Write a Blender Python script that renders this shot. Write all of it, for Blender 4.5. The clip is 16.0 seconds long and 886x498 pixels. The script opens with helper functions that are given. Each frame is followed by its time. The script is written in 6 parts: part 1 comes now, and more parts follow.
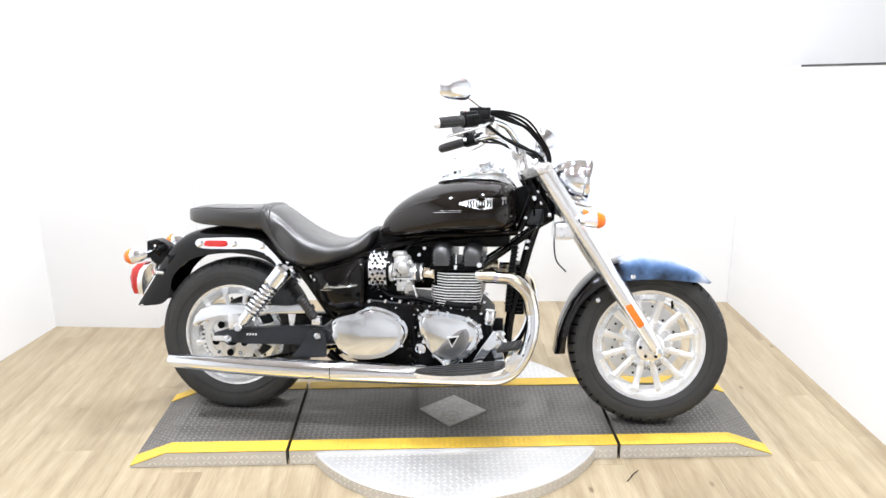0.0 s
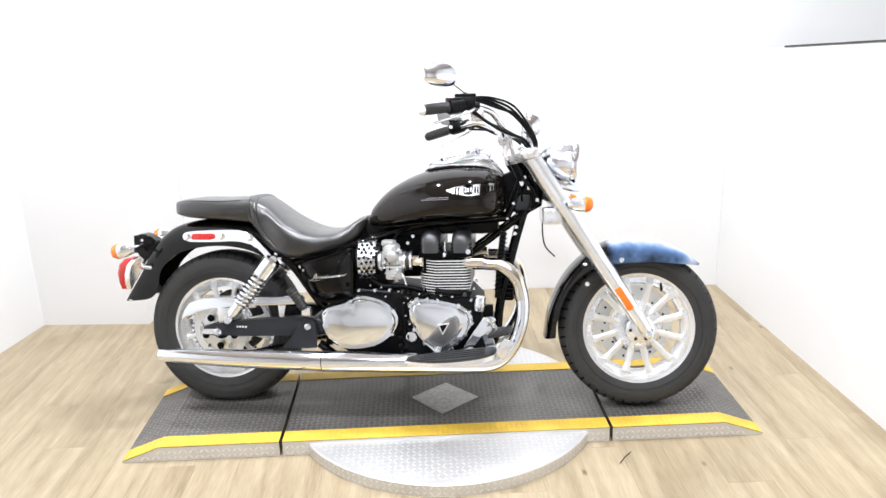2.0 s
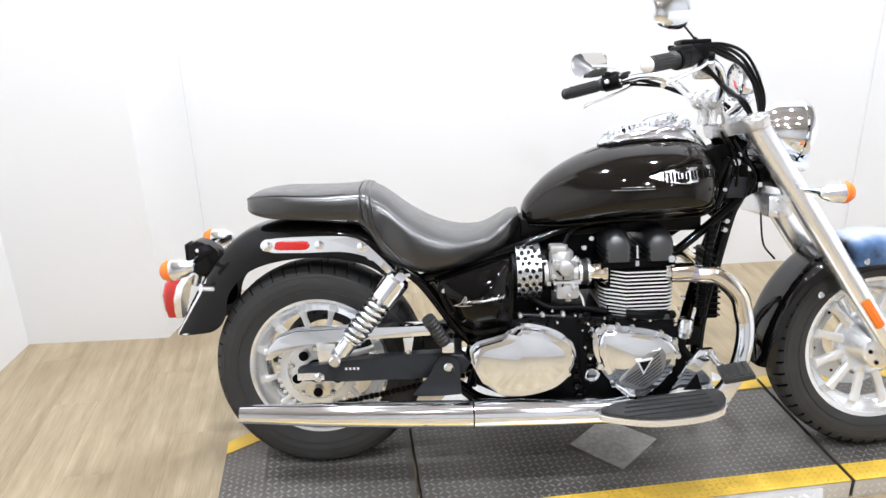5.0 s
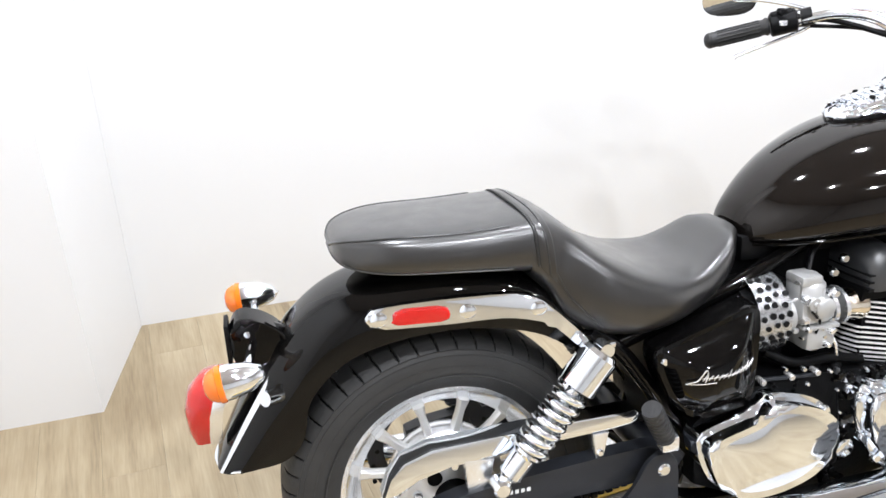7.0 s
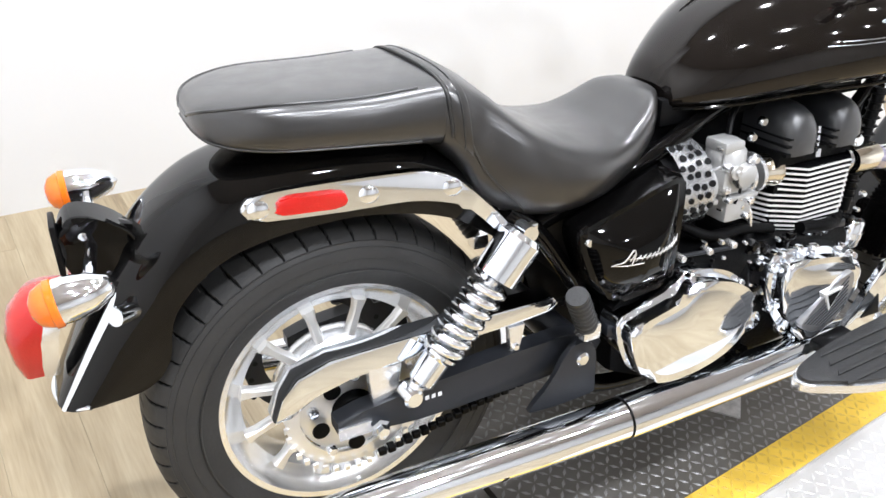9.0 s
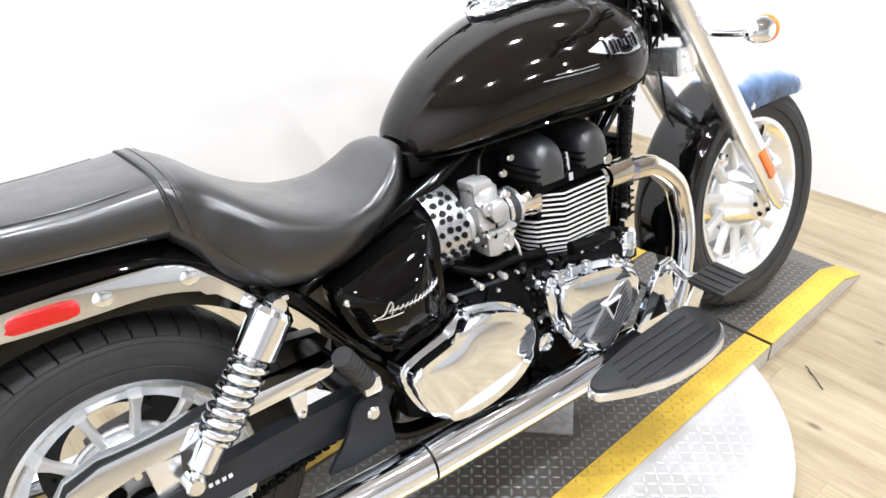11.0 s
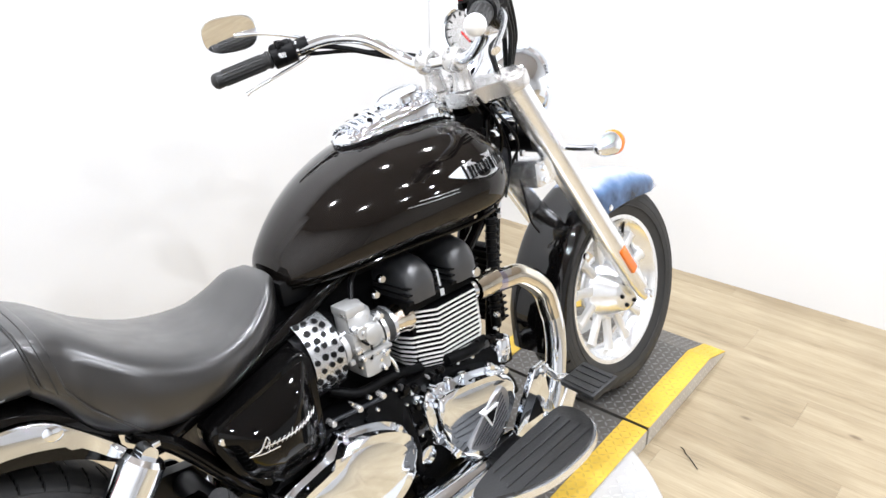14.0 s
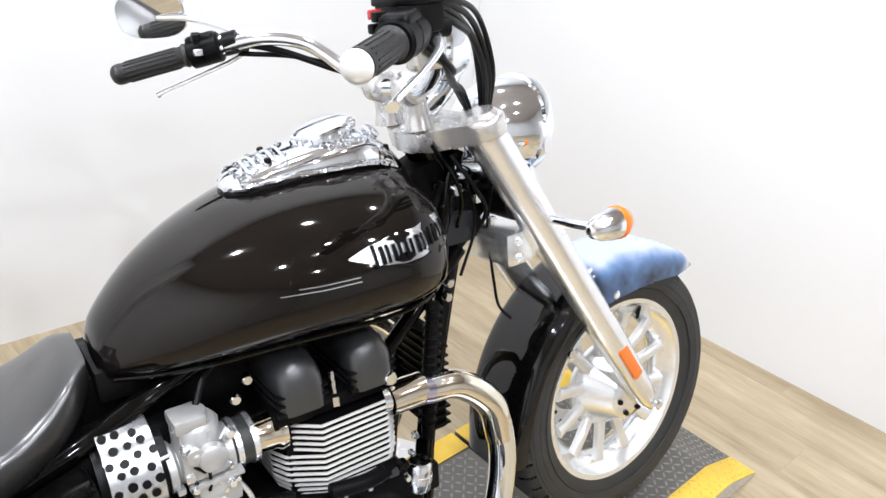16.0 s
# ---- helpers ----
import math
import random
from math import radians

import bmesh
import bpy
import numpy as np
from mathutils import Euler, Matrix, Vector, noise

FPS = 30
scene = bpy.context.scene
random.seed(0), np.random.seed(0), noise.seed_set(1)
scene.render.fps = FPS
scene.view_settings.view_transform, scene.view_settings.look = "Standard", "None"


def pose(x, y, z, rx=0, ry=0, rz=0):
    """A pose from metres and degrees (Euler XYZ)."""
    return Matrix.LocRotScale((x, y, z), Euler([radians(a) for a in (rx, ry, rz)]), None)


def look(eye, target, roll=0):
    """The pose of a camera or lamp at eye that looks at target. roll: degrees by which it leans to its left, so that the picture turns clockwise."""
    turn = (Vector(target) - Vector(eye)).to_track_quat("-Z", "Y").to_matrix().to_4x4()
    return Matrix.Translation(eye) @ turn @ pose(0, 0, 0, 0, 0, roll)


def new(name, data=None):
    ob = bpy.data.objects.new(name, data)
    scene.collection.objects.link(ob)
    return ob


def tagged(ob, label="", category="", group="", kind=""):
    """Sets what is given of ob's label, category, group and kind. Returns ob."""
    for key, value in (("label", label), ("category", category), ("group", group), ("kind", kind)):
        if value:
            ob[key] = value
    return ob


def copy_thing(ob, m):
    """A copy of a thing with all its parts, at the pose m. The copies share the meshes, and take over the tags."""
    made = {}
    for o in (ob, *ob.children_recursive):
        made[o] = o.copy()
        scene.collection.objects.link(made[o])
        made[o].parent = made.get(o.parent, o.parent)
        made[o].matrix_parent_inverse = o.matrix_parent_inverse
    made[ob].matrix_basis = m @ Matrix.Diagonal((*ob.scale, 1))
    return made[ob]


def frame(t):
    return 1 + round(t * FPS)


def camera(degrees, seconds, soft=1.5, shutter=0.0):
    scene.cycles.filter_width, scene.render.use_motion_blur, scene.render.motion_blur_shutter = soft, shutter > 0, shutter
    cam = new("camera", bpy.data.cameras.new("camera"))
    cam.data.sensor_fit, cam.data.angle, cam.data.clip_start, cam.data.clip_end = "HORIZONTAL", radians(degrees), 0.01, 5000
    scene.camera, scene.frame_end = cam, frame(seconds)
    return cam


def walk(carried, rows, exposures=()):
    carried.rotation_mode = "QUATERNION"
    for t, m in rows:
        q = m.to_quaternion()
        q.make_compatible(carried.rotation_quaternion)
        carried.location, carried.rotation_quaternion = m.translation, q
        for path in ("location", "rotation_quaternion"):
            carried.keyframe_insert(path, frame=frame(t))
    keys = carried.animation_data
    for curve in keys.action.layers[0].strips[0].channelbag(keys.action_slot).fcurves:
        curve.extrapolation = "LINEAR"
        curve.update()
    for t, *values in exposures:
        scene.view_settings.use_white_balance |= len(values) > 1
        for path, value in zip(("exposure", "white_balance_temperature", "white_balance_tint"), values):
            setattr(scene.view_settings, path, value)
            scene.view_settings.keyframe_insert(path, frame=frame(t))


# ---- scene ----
cam = camera(58.9, 16.0)
PATH = [
    (0, (-0.053, -2.818, 1.57), (-0.025, -0.905, 0.989), -0.6),
    (0.5, (-0.058, -2.814, 1.564), (-0.031, -0.905, 0.966), -0.8),
    (1, (-0.059, -2.825, 1.561), (-0.026, -0.914, 0.973), -0.7),
    (1.5, (-0.056, -2.824, 1.565), (-0.008, -0.917, 0.964), -1.4),
    (2, (-0.05, -2.822, 1.552), (0.004, -0.915, 0.952), -1.7),
    (2.5, (-0.053, -2.81, 1.552), (-0.009, -0.904, 0.949), -2.0),
    (3, (-0.073, -2.775, 1.568), (0.028, -0.871, 0.963), -1.8),
    (3.5, (-0.095, -2.702, 1.584), (0.093, -0.832, 0.9), -5.5),
    (4, (-0.155, -2.501, 1.522), (-0.072, -0.633, 0.81), -7.9),
    (4.5, (-0.352, -2.183, 1.552), (-0.379, -0.294, 0.894), -7.8),
    (4.7, (-0.505, -2.077, 1.538), (-0.449, -0.204, 0.839), -5.5),
    (6.8, (-1.291, -1.026, 1.441), (-0.593, 0.605, 0.518), 0.9),
    (7, (-1.263, -0.934, 1.422), (-0.593, 0.703, 0.488), 0.3),
    (7.5, (-1.196, -0.751, 1.404), (-0.57, 0.864, 0.403), 1.9),
    (8, (-1.215, -0.708, 1.344), (-0.576, 0.759, 0.144), 1.0),
    (8.2, (-1.264, -0.689, 1.308), (-0.543, 0.748, 0.118), 2.1),
    (10.3, (-1.237, -0.842, 1.291), (-0.113, 0.303, 0.098), 3.9),
    (10.5, (-1.19, -0.864, 1.308), (-0.067, 0.361, 0.194), 0.0),
    (11, (-1.057, -0.913, 1.35), (0.083, 0.345, 0.292), -1.5),
    (11.5, (-1.018, -0.95, 1.407), (0.252, 0.274, 0.465), -0.1),
    (12, (-1.025, -0.964, 1.435), (0.336, 0.167, 0.503), -0.4),
    (12.5, (-1.02, -0.96, 1.439), (0.372, 0.157, 0.535), -0.1),
    (13, (-1.012, -0.96, 1.446), (0.393, 0.15, 0.555), -0.0),
    (13.5, (-1.008, -0.952, 1.452), (0.383, 0.17, 0.553), -0.4),
    (14, (-1.017, -0.947, 1.45), (0.362, 0.186, 0.548), -0.7),
    (14.5, (-1.005, -0.945, 1.441), (0.345, 0.197, 0.505), -1.7),
    (15, (-0.851, -1.003, 1.415), (0.483, 0.173, 0.5), 2.7),
    (15.5, (-0.697, -1.02, 1.447), (0.564, 0.218, 0.512), 2.2),
    (16, (-0.489, -0.831, 1.439), (0.718, 0.435, 0.47), 4.5),
]
walk(cam, [(t, look(eye, target, roll)) for t, eye, target, roll in PATH], exposures=[(0, -0.20), (3, -0.28), (4, -0.40), (4.7, -0.44), (6.8, -0.34), (8, -0.22), (12, -0.23), (14.5, -0.33), (15.5, -0.42), (16, -0.48)])

# ---- world and exposure ----
world = bpy.data.worlds.new("world")
scene.world = world
world.use_nodes = True
world.node_tree.nodes["Background"].inputs[0].default_value = (0.9, 0.93, 1.0, 1)
world.node_tree.nodes["Background"].inputs[1].default_value = 0.3


# ---- materials ----
def mat(name, color, rough=0.5, metal=0.0, coat=0.0, var=0.0, vscale=8.0, rvar=0.0, bump=0.0, bscale=60.0, spec=0.5, stretch=(1, 1, 1), dark=None, transmission=0.0, emit=0.0):
    """Principled surface with colour variation, roughness variation and fine relief from object-space noise."""
    m = bpy.data.materials.new(name)
    m.use_nodes = True
    nt = m.node_tree
    b = nt.nodes["Principled BSDF"]
    b.inputs["Base Color"].default_value = (*color, 1)
    b.inputs["Roughness"].default_value = rough
    b.inputs["Metallic"].default_value = metal
    b.inputs["Coat Weight"].default_value = coat
    b.inputs["Coat Roughness"].default_value = 0.02
    b.inputs["Specular IOR Level"].default_value = spec
    b.inputs["Transmission Weight"].default_value = transmission
    if emit:
        b.inputs["Emission Color"].default_value = (*color, 1)
        b.inputs["Emission Strength"].default_value = emit
    if var or rvar or bump:
        co = nt.nodes.new("ShaderNodeTexCoord")
        mp = nt.nodes.new("ShaderNodeMapping")
        mp.inputs["Scale"].default_value = stretch
        nt.links.new(co.outputs["Object"], mp.inputs[0])
    if var:
        n1 = nt.nodes.new("ShaderNodeTexNoise")
        n1.inputs["Scale"].default_value = vscale
        n1.inputs["Detail"].default_value = 6
        nt.links.new(mp.outputs[0], n1.inputs["Vector"])
        mix = nt.nodes.new("ShaderNodeMix")
        mix.data_type = "RGBA"
        d = dark or tuple(c * (1 - var) for c in color)
        mix.inputs[6].default_value = (*d, 1)
        mix.inputs[7].default_value = (*[min(1, c * (1 + var * 0.5)) for c in color], 1)
        nt.links.new(n1.outputs["Fac"], mix.inputs[0])
        nt.links.new(mix.outputs[2], b.inputs["Base Color"])
    if rvar:
        n2 = nt.nodes.new("ShaderNodeTexNoise")
        n2.inputs["Scale"].default_value = vscale * 3
        n2.inputs["Detail"].default_value = 5
        nt.links.new(mp.outputs[0], n2.inputs["Vector"])
        r = nt.nodes.new("ShaderNodeMapRange")
        r.inputs["To Min"].default_value = max(0.0, rough - rvar)
        r.inputs["To Max"].default_value = min(1.0, rough + rvar)
        nt.links.new(n2.outputs["Fac"], r.inputs["Value"])
        nt.links.new(r.outputs[0], b.inputs["Roughness"])
    if bump:
        n3 = nt.nodes.new("ShaderNodeTexNoise")
        n3.inputs["Scale"].default_value = bscale
        n3.inputs["Detail"].default_value = 4
        nt.links.new(mp.outputs[0], n3.inputs["Vector"])
        bp_ = nt.nodes.new("ShaderNodeBump")
        bp_.inputs["Strength"].default_value = bump
        bp_.inputs["Distance"].default_value = 0.002
        nt.links.new(n3.outputs["Fac"], bp_.inputs["Height"])
        nt.links.new(bp_.outputs[0], b.inputs["Normal"])
    return m


M_WALL = mat("white_paint", (0.75, 0.75, 0.745), 0.55, var=0.05, vscale=1.2, bump=0.08, bscale=90)
M_GREYWALL = mat("grey_paint", (0.64, 0.635, 0.625), 0.6, var=0.08, vscale=1.5)
M_CEIL = mat("ceiling_tile", (0.5, 0.452, 0.418), 0.8, var=0.1, vscale=3, bump=0.2)
M_DARKWALL = mat("grey_rear_paint", (0.64, 0.635, 0.63), 0.6, var=0.15, vscale=1.5)
M_DARKTRIM = mat("dark_trim", (0.03, 0.03, 0.03), 0.5, rvar=0.1)
M_GAP = mat("floor_joint", (0.3, 0.24, 0.16), 0.8, var=0.2)
M_TINT = mat("heat_blued_chrome", (0.62, 0.6, 0.78), 0.1, 1.0, var=0.2, vscale=30)
M_CHROME = mat("chrome", (0.905, 0.945, 1.0), 0.07, 1.0, rvar=0.03, vscale=6)
M_CHROMESOFT = mat("polished_aluminium", (0.94, 0.955, 0.975), 0.24, 0.9, rvar=0.025, vscale=5, var=0.03)
M_ALU = mat("cast_aluminium", (0.88, 0.88, 0.87), 0.36, 0.8, var=0.08, vscale=30, rvar=0.05, bump=0.06, bscale=300)
M_BLACK = mat("black_gloss_paint", (0.0018, 0.0017, 0.0017), 0.035, 0.0, spec=0.22, var=0.2, vscale=40)
M_TANK = mat("brown_black_pearl_paint", (0.0042, 0.0034, 0.003), 0.05, spec=0.4, var=0.2, vscale=300)
M_TANK.node_tree.nodes["Principled BSDF"].inputs["Specular Tint"].default_value = (1.0, 0.955, 0.915, 1)
M_SATIN = mat("satin_black", (0.0035, 0.0035, 0.0038), 0.38, var=0.25, vscale=25, spec=0.14, rvar=0.1)
M_ENGINE = mat("engine_black", (0.0022, 0.0022, 0.0024), 0.42, spec=0.08, var=0.3, vscale=60, rvar=0.15, bump=0.3, bscale=250)
M_COVER = mat("cam_cover_black", (0.022, 0.023, 0.025), 0.36, spec=0.7, coat=0.5, var=0.2, vscale=30, rvar=0.05)
M_COVER.node_tree.nodes["Principled BSDF"].inputs["Coat Roughness"].default_value = 0.32
M_SWING = mat("grey_black_steel", (0.016, 0.0175, 0.021), 0.38, spec=0.35, var=0.2, vscale=20, rvar=0.1)
M_RUBBER = mat("tyre_rubber", (0.032, 0.0317, 0.031), 0.55, spec=0.35, var=0.3, vscale=18, rvar=0.12, bump=0.3, bscale=150)
# tyre rubber again, coloured near black for the shade inside the grooves
M_GROOVESHADE = mat("tread_groove_shade", (0.004, 0.004, 0.004), 0.8, spec=0.1)
M_GRIP = mat("grip_rubber", (0.016, 0.016, 0.016), 0.45, spec=0.5, var=0.2, vscale=40, bump=0.4, bscale=200)
M_VINYL = mat("black_vinyl", (0.009, 0.0085, 0.0082), 0.36, spec=0.5, coat=0.75, var=0.35, vscale=9, rvar=0.1, bump=0.14, bscale=420)
M_VINYL.node_tree.nodes["Principled BSDF"].inputs["Coat Roughness"].default_value = 0.24
M_VINYL.node_tree.nodes["Principled BSDF"].inputs["Coat IOR"].default_value = 1.62
M_RED = mat("red_lens", (0.55, 0.008, 0.006), 0.12, spec=0.5, coat=0.6, var=0.15, vscale=60, bump=0.3, bscale=300)
M_ORANGE = mat("amber_lens", (0.82, 0.17, 0.008), 0.12, spec=0.5, coat=0.6, var=0.1, vscale=60, bump=0.3, bscale=300)
M_CLEAR = mat("headlamp_glass", (0.9, 0.92, 0.94), 0.05, transmission=0.9)
M_MIRROR = mat("mirror_glass", (0.92, 0.92, 0.92), 0.015, 1.0)
M_PLATE = mat("dark_tread_plate", (0.15, 0.142, 0.13), 0.42, 0.4, dark=(0.066, 0.059, 0.048), var=0.55, vscale=5, rvar=0.15, bump=0.35, bscale=90)
M_YELLOWLUG = mat("worn_yellow_lug", (0.66, 0.43, 0.06), 0.45, var=0.5, vscale=14, rvar=0.12)
M_PLATELUG = mat("worn_tread_lug", (0.26, 0.255, 0.25), 0.42, 0.45, var=0.45, vscale=9)
M_BRIGHT = mat("bright_tread_plate", (0.70, 0.695, 0.685), 0.36, 0.6, var=0.28, vscale=5, rvar=0.1, bump=0.15, bscale=120)
M_BRIGHTLUG = mat("bright_tread_lug", (0.82, 0.815, 0.8), 0.28, 0.7, var=0.08, vscale=40)
M_SCUFFED = mat("scuffed_steel", (0.6, 0.59, 0.575), 0.4, 0.6, var=0.55, vscale=70, rvar=0.15, bump=0.5, bscale=120)
M_YELLOW = mat("yellow_safety_paint", (0.74, 0.485, 0.055), 0.5, var=0.4, vscale=12, rvar=0.12, bump=0.2, bscale=120)
M_LAMP = mat("lamp_diffuser", (1.0, 0.98, 0.95), 0.4, emit=22.0)
M_HOUSING = mat("lamp_housing", (0.7, 0.7, 0.7), 0.4, var=0.05)
M_FIN = mat("silver_fin_edge", (0.82, 0.82, 0.81), 0.35, 0.35, var=0.06, vscale=30)
M_BRASSY = mat("heat_tinted_chrome", (0.86, 0.8, 0.68), 0.08, 1.0, var=0.12, vscale=10, rvar=0.03)
M_YOKE = mat("satin_silver_casting", (0.7, 0.685, 0.665), 0.26, 0.78, var=0.08, vscale=12, rvar=0.06, bump=0.05, bscale=200)
M_CARB = mat("dull_cast_zinc", (0.5, 0.5, 0.49), 0.42, 0.55, var=0.25, vscale=35, rvar=0.08, bump=0.12, bscale=250)
M_FLUTE = mat("grey_metal", (0.36, 0.36, 0.365), 0.28, 0.8, var=0.2, vscale=40)
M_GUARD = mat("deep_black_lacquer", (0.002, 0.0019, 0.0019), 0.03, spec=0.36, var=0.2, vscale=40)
M_WHITEINK = mat("white_ink", (0.8, 0.8, 0.8), 0.5)



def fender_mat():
    """Black gloss with a blue and pale reflection painted along the crown."""
    m = mat("black_fender_painted_reflection", (0.0022, 0.002, 0.002), 0.04, spec=0.5)
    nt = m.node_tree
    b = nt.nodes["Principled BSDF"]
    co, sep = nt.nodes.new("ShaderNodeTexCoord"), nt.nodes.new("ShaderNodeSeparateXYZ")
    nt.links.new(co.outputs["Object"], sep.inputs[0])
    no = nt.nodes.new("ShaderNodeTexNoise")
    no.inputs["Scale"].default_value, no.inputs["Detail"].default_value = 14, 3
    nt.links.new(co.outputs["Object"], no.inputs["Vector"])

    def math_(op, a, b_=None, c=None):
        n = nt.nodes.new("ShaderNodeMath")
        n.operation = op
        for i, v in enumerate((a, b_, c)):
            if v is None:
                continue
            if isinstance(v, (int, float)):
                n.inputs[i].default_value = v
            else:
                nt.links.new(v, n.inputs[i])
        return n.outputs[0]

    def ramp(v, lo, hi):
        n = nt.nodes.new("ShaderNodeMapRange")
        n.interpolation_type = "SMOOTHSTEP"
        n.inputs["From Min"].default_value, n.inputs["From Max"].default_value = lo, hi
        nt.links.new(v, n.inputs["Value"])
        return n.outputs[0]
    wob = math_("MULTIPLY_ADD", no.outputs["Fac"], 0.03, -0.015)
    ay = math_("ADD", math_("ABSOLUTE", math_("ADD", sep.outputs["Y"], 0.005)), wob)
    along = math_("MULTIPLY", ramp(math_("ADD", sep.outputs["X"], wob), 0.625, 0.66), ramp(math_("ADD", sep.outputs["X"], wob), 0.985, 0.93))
    # the mirrored blue and white bands go into the base colour
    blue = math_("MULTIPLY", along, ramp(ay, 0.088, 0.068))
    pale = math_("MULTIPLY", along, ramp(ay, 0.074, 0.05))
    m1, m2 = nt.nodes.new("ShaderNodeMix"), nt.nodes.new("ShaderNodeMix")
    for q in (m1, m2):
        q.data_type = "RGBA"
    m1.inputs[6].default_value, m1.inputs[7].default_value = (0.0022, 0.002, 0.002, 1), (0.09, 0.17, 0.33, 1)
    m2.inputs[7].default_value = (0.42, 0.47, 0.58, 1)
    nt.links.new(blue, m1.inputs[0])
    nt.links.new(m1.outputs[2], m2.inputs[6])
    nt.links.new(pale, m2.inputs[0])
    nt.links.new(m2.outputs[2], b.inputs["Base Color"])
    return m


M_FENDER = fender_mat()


def plank_mat():
    m = bpy.data.materials.new("oak_vinyl_plank")
    m.use_nodes = True
    nt = m.node_tree
    b = nt.nodes["Principled BSDF"]
    co, mp = nt.nodes.new("ShaderNodeTexCoord"), nt.nodes.new("ShaderNodeMapping")
    oi = nt.nodes.new("ShaderNodeObjectInfo")
    geo = nt.nodes.new("ShaderNodeNewGeometry")
    nt.links.new(geo.outputs["Position"], mp.inputs[0])
    mp.inputs["Scale"].default_value = (19, 1.3, 9)
    add = nt.nodes.new("ShaderNodeVectorMath")
    add.operation = "ADD"
    sc = nt.nodes.new("ShaderNodeMath")
    sc.operation = "MULTIPLY"
    sc.inputs[1].default_value = 40
    nt.links.new(oi.outputs["Random"], sc.inputs[0])
    comb = nt.nodes.new("ShaderNodeCombineXYZ")
    nt.links.new(sc.outputs[0], comb.inputs[1])
    nt.links.new(mp.outputs[0], add.inputs[0])
    nt.links.new(comb.outputs[0], add.inputs[1])
    n1, n2 = nt.nodes.new("ShaderNodeTexNoise"), nt.nodes.new("ShaderNodeTexNoise")
    n1.inputs["Scale"].default_value, n1.inputs["Detail"].default_value = 1.1, 5
    n2.inputs["Scale"].default_value, n2.inputs["Detail"].default_value = 9, 8
    nt.links.new(add.outputs[0], n1.inputs["Vector"])
    nt.links.new(add.outputs[0], n2.inputs["Vector"])
    ramp = nt.nodes.new("ShaderNodeValToRGB")
    e = ramp.color_ramp.elements
    e[0].position, e[0].color = 0.2, (0.158, 0.114, 0.067, 1)
    e[1].position, e[1].color = 0.8, (0.437, 0.36, 0.24, 1)
    k = e.new(0.5)
    k.color = (0.322, 0.255, 0.159, 1)
    mixf = nt.nodes.new("ShaderNodeMath")
    mixf.operation = "MULTIPLY_ADD"
    mixf.inputs[1].default_value = 0.46
    half = nt.nodes.new("ShaderNodeMath")
    half.operation = "MULTIPLY_ADD"
    half.inputs[1].default_value, half.inputs[2].default_value = 0.8, -0.13
    nt.links.new(n1.outputs["Fac"], half.inputs[0])
    nt.links.new(n2.outputs["Fac"], mixf.inputs[0])
    nt.links.new(half.outputs[0], mixf.inputs[2])
    pl = nt.nodes.new("ShaderNodeMath")
    pl.operation = "MULTIPLY_ADD"
    pl.inputs[1].default_value = 0.14
    nt.links.new(oi.outputs["Random"], pl.inputs[0])
    nt.links.new(mixf.outputs[0], pl.inputs[2])
    nt.links.new(pl.outputs[0], ramp.inputs[0])
    # small dark knots and flecks
    mk = nt.nodes.new("ShaderNodeMapping")
    mk.inputs["Scale"].default_value = (9, 4.2, 1)
    nt.links.new(geo.outputs["Position"], mk.inputs[0])
    vo = nt.nodes.new("ShaderNodeTexVoronoi")
    vo.inputs["Scale"].default_value = 1.0
    nt.links.new(mk.outputs[0], vo.inputs["Vector"])
    kr = nt.nodes.new("ShaderNodeMapRange")
    kr.interpolation_type = "SMOOTHSTEP"
    kr.inputs["From Min"].default_value, kr.inputs["From Max"].default_value = 0.02, 0.11
    kr.inputs["To Min"].default_value, kr.inputs["To Max"].default_value = 0.8, 0.0
    nt.links.new(vo.outputs["Distance"], kr.inputs["Value"])
    sel = nt.nodes.new("ShaderNodeMath")
    sel.operation = "GREATER_THAN"
    sel.inputs[1].default_value = 0.62
    nt.links.new(vo.outputs["Color"], sel.inputs[0])
    kf = nt.nodes.new("ShaderNodeMath")
    kf.operation = "MULTIPLY"
    nt.links.new(kr.outputs[0], kf.inputs[0])
    nt.links.new(sel.outputs[0], kf.inputs[1])
    km = nt.nodes.new("ShaderNodeMix")
    km.data_type = "RGBA"
    km.inputs[7].default_value = (0.1, 0.065, 0.035, 1)
    nt.links.new(kf.outputs[0], km.inputs[0])
    nt.links.new(ramp.outputs[0], km.inputs[6])
    # broad worn and scuffed patches
    ns, sr, sm = nt.nodes.new("ShaderNodeTexNoise"), nt.nodes.new("ShaderNodeMapRange"), nt.nodes.new("ShaderNodeMix")
    ns.inputs["Scale"].default_value, ns.inputs["Detail"].default_value = 1.7, 6
    nt.links.new(geo.outputs["Position"], ns.inputs["Vector"])
    sr.interpolation_type = "SMOOTHSTEP"
    sr.inputs["From Min"].default_value, sr.inputs["From Max"].default_value = 0.5, 0.72
    sr.inputs["To Min"].default_value, sr.inputs["To Max"].default_value = 0.0, 0.42
    nt.links.new(ns.outputs["Fac"], sr.inputs["Value"])
    sm.data_type = "RGBA"
    sm.inputs[7].default_value = (0.19, 0.135, 0.075, 1)
    nt.links.new(sr.outputs[0], sm.inputs[0])
    nt.links.new(km.outputs[2], sm.inputs[6])
    nt.links.new(sm.outputs[2], b.inputs["Base Color"])
    b.inputs["Roughness"].default_value = 0.38
    bm_ = nt.nodes.new("ShaderNodeBump")
    bm_.inputs["Strength"].default_value, bm_.inputs["Distance"].default_value = 0.12, 0.001
